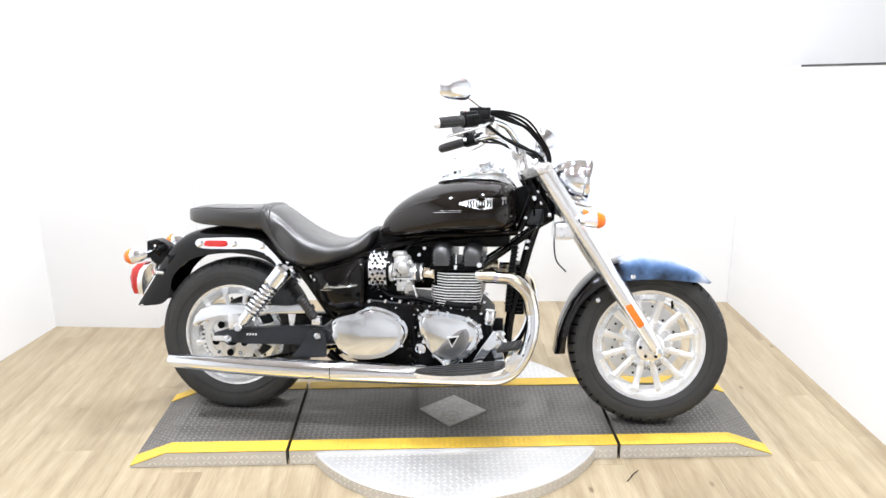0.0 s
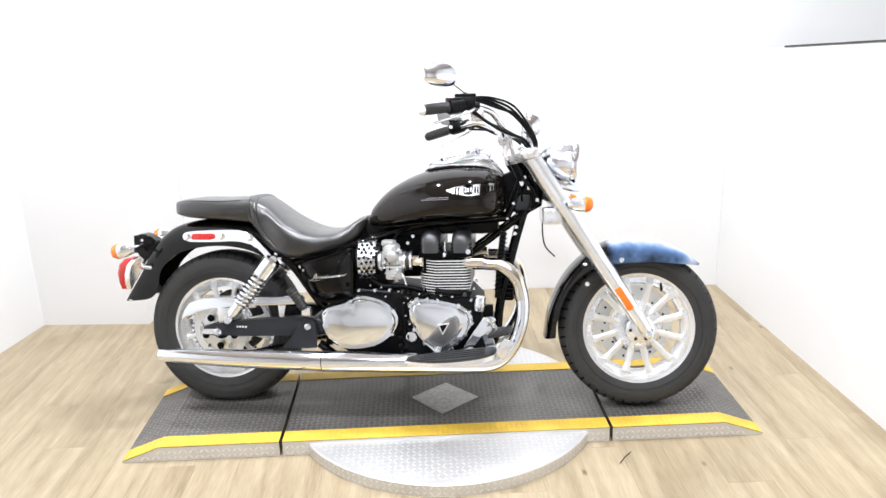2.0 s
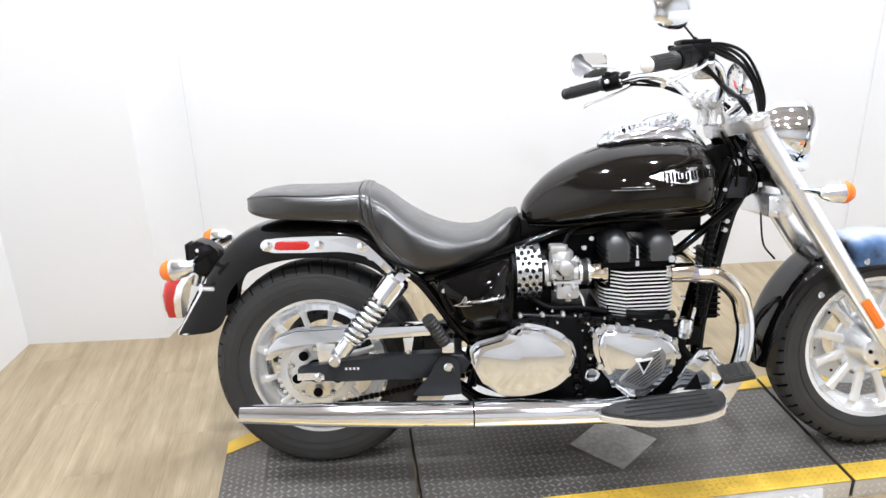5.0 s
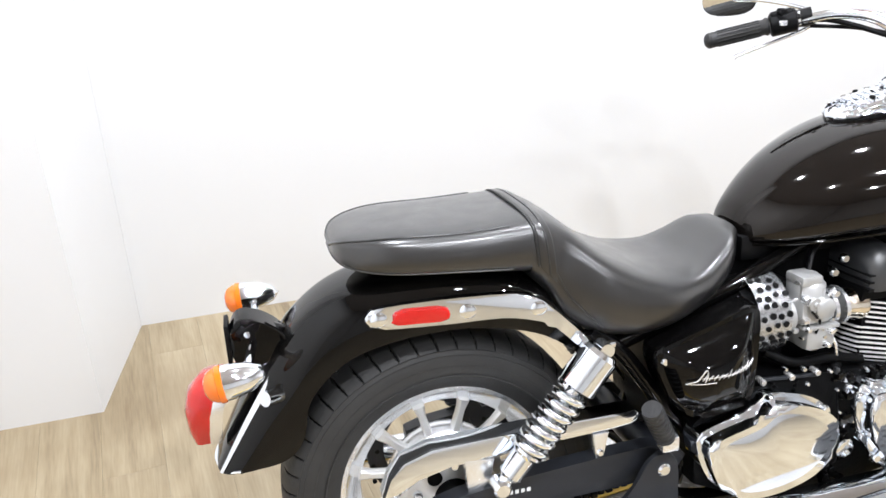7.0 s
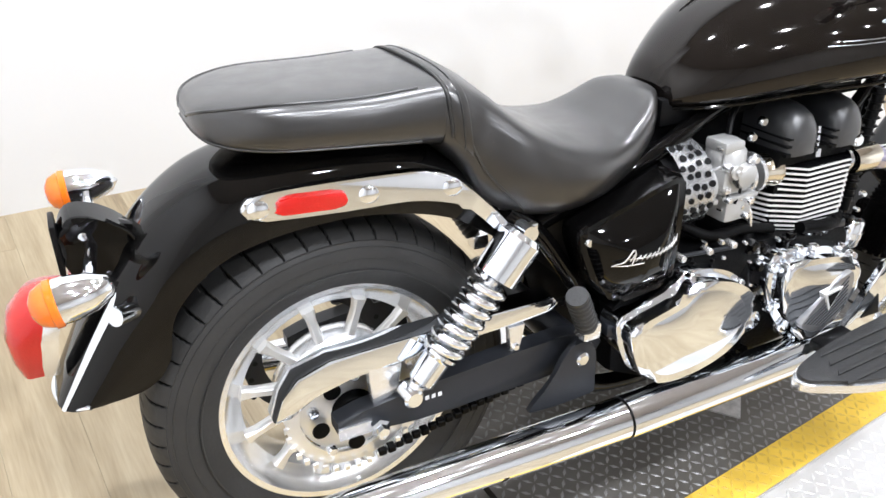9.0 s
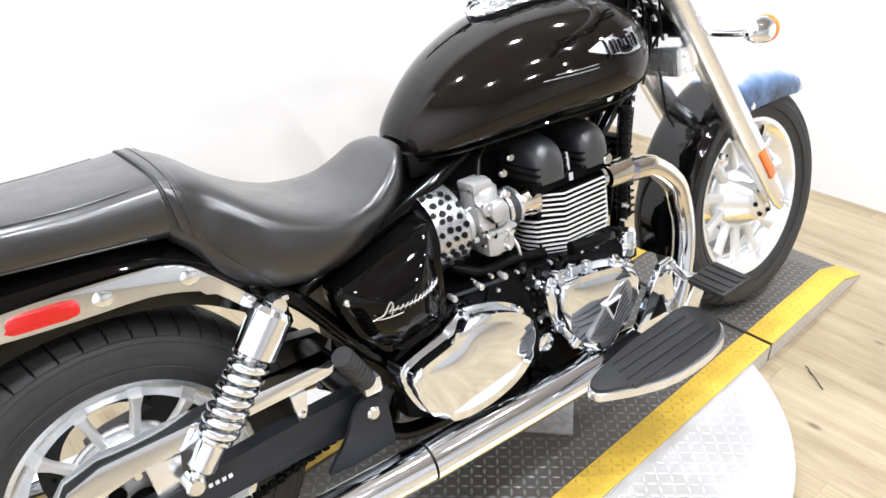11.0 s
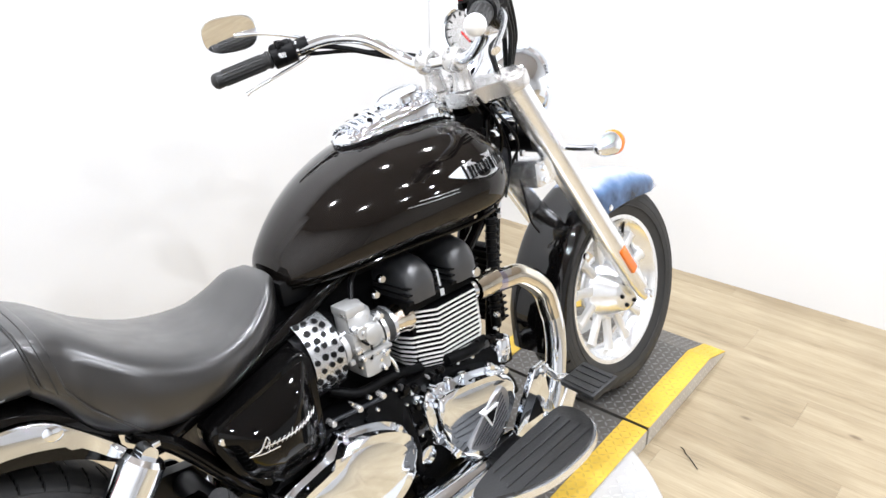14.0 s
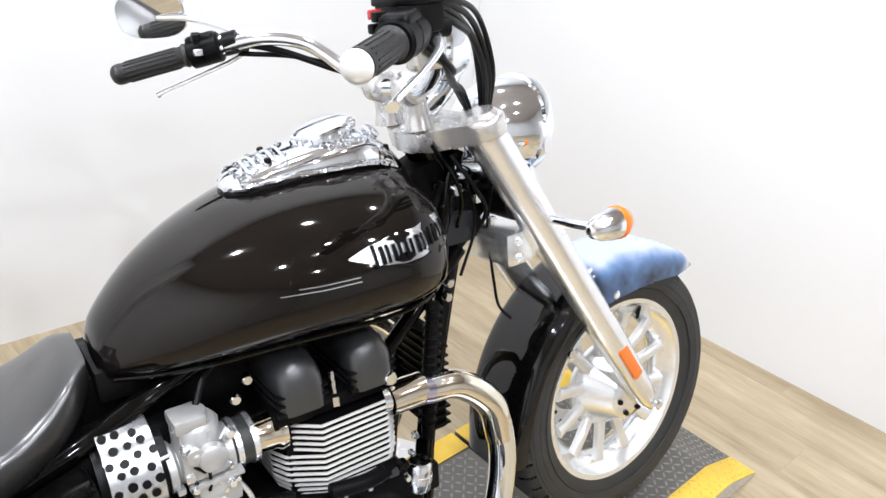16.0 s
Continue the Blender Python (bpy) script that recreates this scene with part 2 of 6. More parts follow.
    nt.links.new(n2.outputs["Fac"], bm_.inputs["Height"])
    nt.links.new(bm_.outputs[0], b.inputs["Normal"])
    return m


M_PLANK = plank_mat()


# ---- mesh helpers ----
def finish(name, bm, material, smooth=True, sharp=40):
    bmesh.ops.recalc_face_normals(bm, faces=bm.faces)
    me = bpy.data.meshes.new(name)
    if smooth:
        for f in bm.faces:
            f.smooth = True
        for e in bm.edges:
            if len(e.link_faces) == 2 and e.calc_face_angle(0) > radians(sharp):
                e.smooth = False
    bm.to_mesh(me)
    bm.free()
    me.materials.append(material)
    return me


def part(name, bm, material, parent=None, label="", smooth=True, sharp=40):
    ob = new(name, finish(name, bm, material, smooth, sharp))
    if parent:
        ob.parent = parent
    if label:
        ob["label"] = label
    return ob


def join(*bms):
    """Several bmeshes into the first."""
    out = bmesh.new()
    for b in bms:
        me = bpy.data.meshes.new("tmp")
        b.to_mesh(me)
        b.free()
        out.from_mesh(me)
        bpy.data.meshes.remove(me)
    return out


def rings(loops, closed=False, cap=True):
    """Skin a run of equal-length closed rings."""
    bm = bmesh.new()
    vs = [[bm.verts.new(p) for p in r] for r in loops]
    n = len(vs[0])
    rows = len(vs)
    for i in range(rows if closed else rows - 1):
        a, b = vs[i], vs[(i + 1) % rows]
        for j in range(n):
            bm.faces.new((a[j], a[(j + 1) % n], b[(j + 1) % n], b[j]))
    if cap and not closed:
        bm.faces.new(vs[0][::-1])
        bm.faces.new(vs[-1])
    return bm


def spline(pts, n=8):
    """Catmull-Rom points through pts."""
    P = [Vector(p) for p in pts]
    P = [P[0] * 2 - P[1]] + P + [P[-1] * 2 - P[-2]]
    out = []
    for i in range(1, len(P) - 2):
        a, b, c, d = P[i - 1:i + 3]
        for k in range(n):
            t = k / n
            out.append(0.5 * (2 * b + (c - a) * t + (2 * a - 5 * b + 4 * c - d) * t * t + (3 * b - a - 3 * c + d) * t ** 3))
    return out + [P[-2]]


def tube(pts, r, sides=14, n=8, smooth=True, flat=1.0):
    """A round bar along pts; r one radius or one for each of the given points."""
    path = spline(pts, n) if smooth and len(pts) > 2 else [Vector(p) for p in pts]
    if isinstance(r, (int, float)):
        rad = [r] * len(path)
    else:
        rad = list(np.interp(np.linspace(0, 1, len(path)), np.linspace(0, 1, len(r)), r))
    t0 = (path[1] - path[0]).normalized()
    nrm = t0.orthogonal().normalized()
    loops = []
    for i, p in enumerate(path):
        t = (path[min(i + 1, len(path) - 1)] - path[max(i - 1, 0)]).normalized()
        nrm = (nrm - t * nrm.dot(t)).normalized()
        bi = t.cross(nrm)
        loops.append([p + (nrm * math.cos(a) + bi * math.sin(a) * flat) * rad[i] for a in [2 * math.pi * k / sides for k in range(sides)]])
    return rings(loops)


def lathe(profile, at=(0, 0, 0), axis=(0, 1, 0), sides=48, closed=False):
    """Turn a profile of (along, radius) round an axis through at. closed: the profile is a loop."""
    ax = Vector(axis).normalized()
    u = Vector((0, 0, 1)) if abs(ax.z) < 0.9 else Vector((1, 0, 0))
    u = (u - ax * u.dot(ax)).normalized()
    v = ax.cross(u)
    o = Vector(at)
    bm = bmesh.new()
    prof = list(profile)
    vs = []
    for k in range(sides):
        a = 2 * math.pi * k / sides
        d = u * math.cos(a) + v * math.sin(a)
        vs.append([bm.verts.new(o + ax * s + d * max(r, 1e-5)) for s, r in prof])
    m = len(prof)
    for k in range(sides):
        a, b = vs[k], vs[(k + 1) % sides]
        for j in range(m if closed else m - 1):
            bm.faces.new((a[j], a[(j + 1) % m], b[(j + 1) % m], b[j]))
    bmesh.ops.remove_doubles(bm, verts=bm.verts, dist=2e-5)
    return bm


def slab(outline, y0, y1, bevel=0.0, seg=2, dome=0.0):
    """A side-view outline of (x, z) points as a plate from lateral y0 to y1. dome: bulge of the y1 face."""
    bm = bmesh.new()
    a = [bm.verts.new((x, y0, z)) for x, z in outline]
    b = [bm.verts.new((x, y1, z)) for x, z in outline]
    n = len(a)
    for i in range(n):
        bm.faces.new((a[i], a[(i + 1) % n], b[(i + 1) % n], b[i]))
    bm.faces.new(a[::-1])
    top = bm.faces.new(b)
    if bevel:
        bmesh.ops.bevel(bm, geom=list(top.edges), offset=bevel, segments=seg, affect="EDGES", profile=0.6)
    return bm


def dome(outline, y0, y1, steps=6, power=2.0, inset=0.0):
    """A cushion over a side-view outline: rises from lateral y0 at the rim to y1 in the middle."""
    cx = sum(p[0] for p in outline) / len(outline)
    cz = sum(p[1] for p in outline) / len(outline)
    loops = []
    for k in range(steps + 1):
        s = 1 - (k / steps) ** 1.5 * (1 - inset) if k else 1.0
        s = max(s, 0.02)
        h = (1 - s ** power) if k else 0
        loops.append([(cx + (x - cx) * s, y0 + (y1 - y0) * h, cz + (z - cz) * s) for x, z in outline])
    return rings(loops)


def smooth_outline(pts, n=4):
    """A closed smooth outline through (x, z) points."""
    P = [Vector((x, z, 0)) for x, z in pts]
    m = len(P)
    out = []
    for i in range(m):
        a, b, c, d = P[i - 1], P[i], P[(i + 1) % m], P[(i + 2) % m]
        for k in range(n):
            t = k / n
            q = 0.5 * (2 * b + (c - a) * t + (2 * a - 5 * b + 4 * c - d) * t * t + (3 * b - a - 3 * c + d) * t ** 3)
            out.append((q.x, q.y))
    return out


def box(cx, cy, cz, sx, sy, sz, bevel=0.0, seg=2):
    bm = bmesh.new()
    bmesh.ops.create_cube(bm, size=1.0)
    bmesh.ops.scale(bm, vec=(sx, sy, sz), verts=bm.verts)
    if bevel:
        bmesh.ops.bevel(bm, geom=list(bm.edges), offset=bevel, segments=seg, affect="EDGES", profile=0.6)
    bmesh.ops.translate(bm, vec=(cx, cy, cz), verts=bm.verts)
    return bm


def moved(bm, m):
    bmesh.ops.transform(bm, matrix=m, verts=bm.verts)
    return bm


def rod(p, q, r, sides=12):
    return tube([p, q], r, sides, smooth=False)


def bolt(x, y, z, r=0.008, h=0.006, axis=(0, -1, 0)):
    """A domed bolt head."""
    return lathe([(-0.002, 0), (-0.002, r), (h * 0.6, r), (h, r * 0.7), (h, 0)], (x, y, z), axis, 12)


def sup(c, p):
    return math.copysign(abs(c) ** p, c)


# ---- structure ----
def wall_run(name, p, q, height, thick, material, label, z0=0.0, rise=0.0):
    """A wall whose room face runs from p to q; its thickness lies to the left of that way. rise: how much higher it is at q."""
    p, q = Vector((*p, 0)), Vector((*q, 0))
    d = (q - p).normalized()
    n = Vector((-d.y, d.x, 0)) * thick
    bm = bmesh.new()
    lift = (0, rise, rise, 0)
    lo = [bm.verts.new(v + Vector((0, 0, z0 + (d_ if z0 else 0)))) for v, d_ in zip((p, q, q + n, p + n), lift)]
    hi = [bm.verts.new(v + Vector((0, 0, height + d_))) for v, d_ in zip((p, q, q + n, p + n), lift)]
    for i in range(4):
        bm.faces.new((lo[i], lo[(i + 1) % 4], hi[(i + 1) % 4], hi[i]))
    bm.faces.new(lo[::-1])
    bm.faces.new(hi)
    return tagged(part(name, bm, material, smooth=False), label, "wall", kind="structure")


H = 3.1
RX = lambda y: 1.622 - 0.03 * y
BY = lambda x: 1.345 - 0.058 * x
wall_run("wall_back", (3.05, BY(3.05)), (-1.36, BY(-1.36)), H, -0.12, M_WALL, "white painted studio wall behind the motorcycle")
wall_run("wall_pillar", (-1.36, BY(-1.36) - 0.002), (-1.483, 1.008), H, -0.1, M_WALL, "white side face of a projecting wall corner")
wall_run("wall_pillar_front", (-1.486, 1.008), (-2.04, 1.052), H, -0.1, M_WALL, "white front face of a projecting wall corner")
wall_run("wall_left", (-2.029, 1.1), (-2.75, -3.2), H, -0.12, M_WALL, "white painted wall along the wooden floor")
wall_run("wall_right_low", (RX(-1.9), -1.9), (RX(1.25), 1.25), 1.522, -0.12, M_WALL, "white low partition wall beside the wooden floor", rise=-0.246)
wall_run("trim", (RX(-1.9) - 0.004, -1.9), (RX(0.72) - 0.004, 0.72), 1.529, -0.03, M_DARKTRIM, "thin dark edge strip on top of the partition", z0=1.521, rise=-0.204)
wall_run("wall_right_far", (2.9, -3.2), (2.9, 1.18), H, -0.12, M_GREYWALL, "grey painted wall beyond the low partition")
# unseen walls added behind the camera; their tone sets what chrome and paint reflect
wall_run("wall_front", (-2.85, -5.2), (3.0, -5.2), H, -0.12, M_DARKWALL, "unseen pale grey wall added to close the room")
wall_run("wall_left_rear", (-2.75, -3.2), (-2.75, -5.3), H, -0.12, M_DARKWALL, "unseen pale grey side wall added to close the room")
wall_run("wall_right_rear", (2.9, -5.3), (2.9, -3.2), H, -0.12, M_DARKWALL, "unseen pale grey side wall added to close the room")
tagged(part("ceiling", box(0.1, -1.85, H + 0.06, 6.2, 7.5, 0.12), M_CEIL, smooth=False), "beige grey ceiling with bright lamps", "ceiling", kind="structure")

FLOOR = tagged(part("floor", box(0.1, -1.85, -0.03, 6.0, 7.0, 0.05), M_GAP, smooth=False), "light oak plank floor", "floor", kind="structure")


# ---- ceiling lamps ----
def area(name, at, size, power, color=(0.945, 0.985, 1.075), sy=None, target=None):
    d = bpy.data.lights.new(name, "AREA")
    d.energy, d.color, d.size = power, color, size
    if sy:
        d.shape, d.size_y = "RECTANGLE", sy
    else:
        d.shape = "DISK"
    ob = new(name, d)
    ob.matrix_world = look(at, target or (at[0], at[1] + 0.001, 0))
    return ob


def downlight(x, y):
    e = tagged(new("ceiling_downlight"), "small round bright downlight set in the ceiling", "lamp", "ceiling downlights")
    e.location = (x, y, H)
    part("housing", lathe([(0, 0.095), (-0.012, 0.095), (-0.012, 0.078), (0.0, 0.072)], sides=24, axis=(0, 0, 1)), M_HOUSING, e)
    part("diffuser", lathe([(-0.004, 0), (-0.004, 0.072), (-0.001, 0.072)], sides=24, axis=(0, 0, 1)), M_LAMP, e, "glowing round diffuser")
    return e


LAMPS = [(-1.2, -1.0), (-0.35, -1.0), (0.5, -1.0), (1.3, -1.0), (-0.9, -2.3), (0.1, -2.3), (1.1, -2.3), (-1.0, 0.5), (0.2, 0.5), (1.2, 0.5), (0.1, -3.8)]
first = None
for x, y in LAMPS:
    first = downlight(x, y) if first is None else (copy_thing(first, pose(x, y, H)) and first)
    area("downlight_glow", (x, y, H - 0.015), 0.09, 39 if x < -0.3 else 32 if x < 0.9 else 25 if y > 0 else 12)


# ---- display platform ----
def platform():
    top, y0, y1 = 0.056, -0.31, 0.235

    def section(name, xs, group, label):
        """xs: stations (x, z) of the top line."""
        e = tagged(new(name), label, "ramp", group)
        bm = bmesh.new()
        loops = []
        for x, z in xs:
            loops.append([(x, y0, 0), (x, y1, 0), (x, y1, z), (x, y0, z)])
        body = part("deck", rings(loops), M_PLATE, e, smooth=False)
        lugs = bmesh.new()
        flugs = bmesh.new()
        ylugs = bmesh.new()

        def lug(bm_, x, y, z, ang, up, l=0.0108, w=0.0037, h=0.0013):
            d = Vector((math.cos(ang), math.sin(ang), 0))
            if up == "y":
                d = Vector((math.cos(ang), 0, math.sin(ang)))
                n, s = Vector((0, -1, 0)), Vector((-math.sin(ang), 0, math.cos(ang)))
            else:
                n, s = Vector((0, 0, 1)), Vector((-math.sin(ang), math.cos(ang), 0))
            c = Vector((x, y, z))
            v = [bm_.verts.new(c + d * l), bm_.verts.new(c + s * w), bm_.verts.new(c - d * l), bm_.verts.new(c - s * w)]
            t = bm_.verts.new(c + n * h)
            for i in range(4):
                bm_.faces.new((v[i], v[(i + 1) % 4], t))
        xa, xb = xs[0][0], xs[-1][0]
        zf = lambda x: np.interp(x, [p[0] for p in xs], [p[1] for p in xs])
        step = 0.0195
        i = 0
        x = xa + 0.015
        while x < xb - 0.01:
            y = y0 + 0.078
            j = 0
            while y < y1 - 0.068:
                if not (abs(x - 0.02) / 0.133 + abs(y + 0.035) / 0.128 < 1.06):
                    lug(lugs, x, y, zf(x) + 0.0002, radians(45 if (i + j) % 2 else -45), "z")
                y += step
                j += 1
            for j, y in enumerate((y0 + 0.009, y0 + 0.026, y0 + 0.043, y0 + 0.06)):
                lug(ylugs, x, y, zf(x) + 0.0033, radians(45 if (i + j) % 2 else -45), "z")
            z = 0.014
            j = 0
            while z < zf(x) - 0.012:
                lug(flugs, x, y0 - 0.0005, z, radians(45 if (i + j) % 2 else -45), "y", 0.0125, 0.0036)
                z += 0.0215
                j += 1
            x += step
            i += 1
        part("tread_pattern", lugs, M_PLATELUG, e, "raised worn tread pattern", smooth=False)["kind"] = "stuff"
        part("stripe_pattern", ylugs, M_YELLOWLUG, e, "raised tread pattern under yellow paint", smooth=False)["kind"] = "stuff"
        # bright skirt and yellow edge lines
        sk = rings([[(x, y0 - 0.004, 0.001), (x, y0 - 0.001, 0.001), (x, y0 - 0.001, max(z - 0.001, 0.003)), (x, y0 - 0.004, max(z - 0.001, 0.003))] for x, z in xs])
        part("skirt", sk, M_BRIGHT, e, "bright diamond tread plate skirt", smooth=False)
        moved(flugs, Matrix.Translation((0, -0.0037, 0)))
        part("skirt_pattern", flugs, M_BRIGHTLUG, e, smooth=False)["kind"] = "stuff"
        for ya, yb in ((y0 - 0.003, y0 + 0.068), (y1 - 0.063, y1)):
            st = rings([[(x, ya, z + 0.001), (x, yb, z + 0.001), (x, yb, z + 0.0032), (x, ya, z + 0.0032)] for x, z in xs])
            part("edge_stripe", st, M_YELLOW, e, "scuffed yellow painted edge stripe", smooth=False)
        return e

    section("platform_ramp", [(-1.157, 0.006), (-1.02, top), (-0.591, top)], "platform sections", "black tread plate ramp section with yellow edges")
    section("platform_ramp", [(0.621, top), (1.036, top), (1.178, 0.006)], "platform sections", "black tread plate ramp section with yellow edges")
    mid = section("platform_deck", [(-0.579, top), (0.609, top)], "platform sections", "black tread plate middle deck with yellow edges")
    dia = slab([(-0.112, -0.022), (0.028, 0.09), (0.152, -0.043), (0.004, -0.16)], top + 0.0005, top + 0.0045)
    for v in dia.verts:
        v.co = Vector((v.co.x, v.co.z, v.co.y))
    part("diamond_inlay", dia, M_SCUFFED, mid, "bright bare steel diamond inlay", smooth=False)

    t = tagged(new("turntable"), "round bright tread plate turntable under the platform", "turntable")
    prof = [(0, 0.0), (0, 0.585), (0.042, 0.585), (0.046, 0.581), (0.046, 0.0)]
    part("disc", lathe(prof, (0.022, -0.022, 0), (0, 0, 1), 128), M_BRIGHT, t, sharp=30)
    lg = bmesh.new()

    def lug2(c, d, s, n, l=0.0115, w=0.0032, h=0.001):
        v = [lg.verts.new(c + d * l), lg.verts.new(c + s * w), lg.verts.new(c - d * l), lg.verts.new(c - s * w)]
        tp = lg.verts.new(c + n * h)
        for i in range(4):
            lg.faces.new((v[i], v[(i + 1) % 4], tp))
    for i in range(-27, 28):
        for j in range(-27, 28):
            x, y = i * 0.021, j * 0.021
            if math.hypot(x, y) < 0.565 and (y < y0 + 0.002 or y > y1 + 0.042):
                a = radians(45 if (i + j) % 2 else -45)
                lug2(Vector((x + 0.022, y - 0.022, 0.0462)), Vector((math.cos(a), math.sin(a), 0)), Vector((-math.sin(a), math.cos(a), 0)), Vector((0, 0, 1)))
    for i in range(156):
        th = 2 * math.pi * i / 156
        n = Vector((math.cos(th), math.sin(th), 0))
        tg = Vector((-n.y, n.x, 0))
        for j in range(2):
            a = radians(45 if (i + j) % 2 else -45)
            d = tg * math.cos(a) + Vector((0, 0, 1)) * math.sin(a)
            s = -tg * math.sin(a) + Vector((0, 0, 1)) * math.cos(a)
            lug2(Vector((0.022, -0.022, 0.012 + j * 0.021)) + n * 0.5853, d, s, n, 0.012)
    part("disc_pattern", lg, M_BRIGHTLUG, t, "raised tread pattern", smooth=False)["kind"] = "stuff"


platform()


# small black wire offcut on the floor by the platform
tagged(part("wire_offcut", tube([(0.668, -0.39, 0.002), (0.66, -0.403, 0.004), (0.652, -0.409, 0.003), (0.638, -0.427, 0.006), (0.612, -0.461, 0.003)], 0.0013, 6), M_SATIN), "thin black wire offcut lying on the floor", "wire")


# ---- motorcycle ----
bike = tagged(new("motorcycle"), "black and chrome cruiser motorcycle leaning on the platform", "motorcycle")
bike.matrix_world = pose(0.010, -0.043, 0.059, -10.3, -0.63, -7.29) @ Matrix.Scale(0.998, 4)
FW, RW = Vector((0.752, 0.014, 0.290)), Vector((-0.855, 0.014, 0.298))


def group(name, label=""):
    e = new(name)
    e.parent = bike
    if label:
        e["label"] = label
    return e


def bp(name, bm, material, label="", parent=None, smooth=True, sharp=40):
    return part(name, bm, material, parent or bike, label, smooth, sharp)


def tyre(c, r, w, rim, sides=900, wide=1):
    """Tyre with shoulder grooves cut into the tread."""
    hw = w / 2
    prof = []
    for a in np.linspace(-100, 100, 19):
        s, k = math.sin(radians(a)), math.cos(radians(a))
        rr = rim + (r - rim) * (0.5 + 0.5 * sup(k, 0.75))
        prof.append((hw * sup(s, 0.72), rr, abs(a)))
    prof = [(-hw * 0.72, rim - 0.006, 180)] + prof + [(hw * 0.72, rim - 0.006, 180)]
    bm = bmesh.new()
    vs = []
    cut = set()
    for k in range(sides):
        th = 2 * math.pi * k / sides
        row = []
        for y, rr, a in prof:
            side = 0 if y < 0 else 2
            groove = (k + side * 4 + int(a / 11)) % 18 < wide and 12 < a < 66
            mid = (k + side * 4) % 36 == 0 and a < 14
            d = 0.009 if groove or mid else 0
            if d:
                cut.add((k, len(row)))
            row.append(bm.verts.new(c + Vector((math.cos(th) * (rr - d), y, math.sin(th) * (rr - d)))))
        vs.append(row)
    m = len(prof)
    for k in range(sides):
        a, b = vs[k], vs[(k + 1) % sides]
        for j in range(m - 1):
            f = bm.faces.new((a[j], a[j + 1], b[j + 1], b[j]))
            k2 = (k + 1) % sides
            # groove faces take the painted shade colour
            if sum(q in cut for q in ((k, j), (k, j + 1), (k2, j), (k2, j + 1))) > 1:
                f.material_index = 1
    return bm


def spoke(c, ang, r0, r1, w0, w1, y0, y1, t):
    """A tapered cast spoke from hub to rim."""
    d = Vector((math.cos(ang), 0, math.sin(ang)))
    s = Vector((-math.sin(ang), 0, math.cos(ang)))
    loops = []
    for k in range(5):
        f = k / 4
        w, y = w0 + (w1 - w0) * f + (0.004 if k == 4 else 0), y0 + (y1 - y0) * f
        p = c + d * (r0 + (r1 - r0) * f)
        ring = []
        for u, v in ((-1, -0.6), (-0.6, -1), (0.6, -1), (1, -0.6), (1, 0.6), (0.6, 1), (-0.6, 1), (-1, 0.6)):
            ring.append(p + s * (u * w) + Vector((0, y + v * t, 0)))
        loops.append(ring)
    return rings(loops)


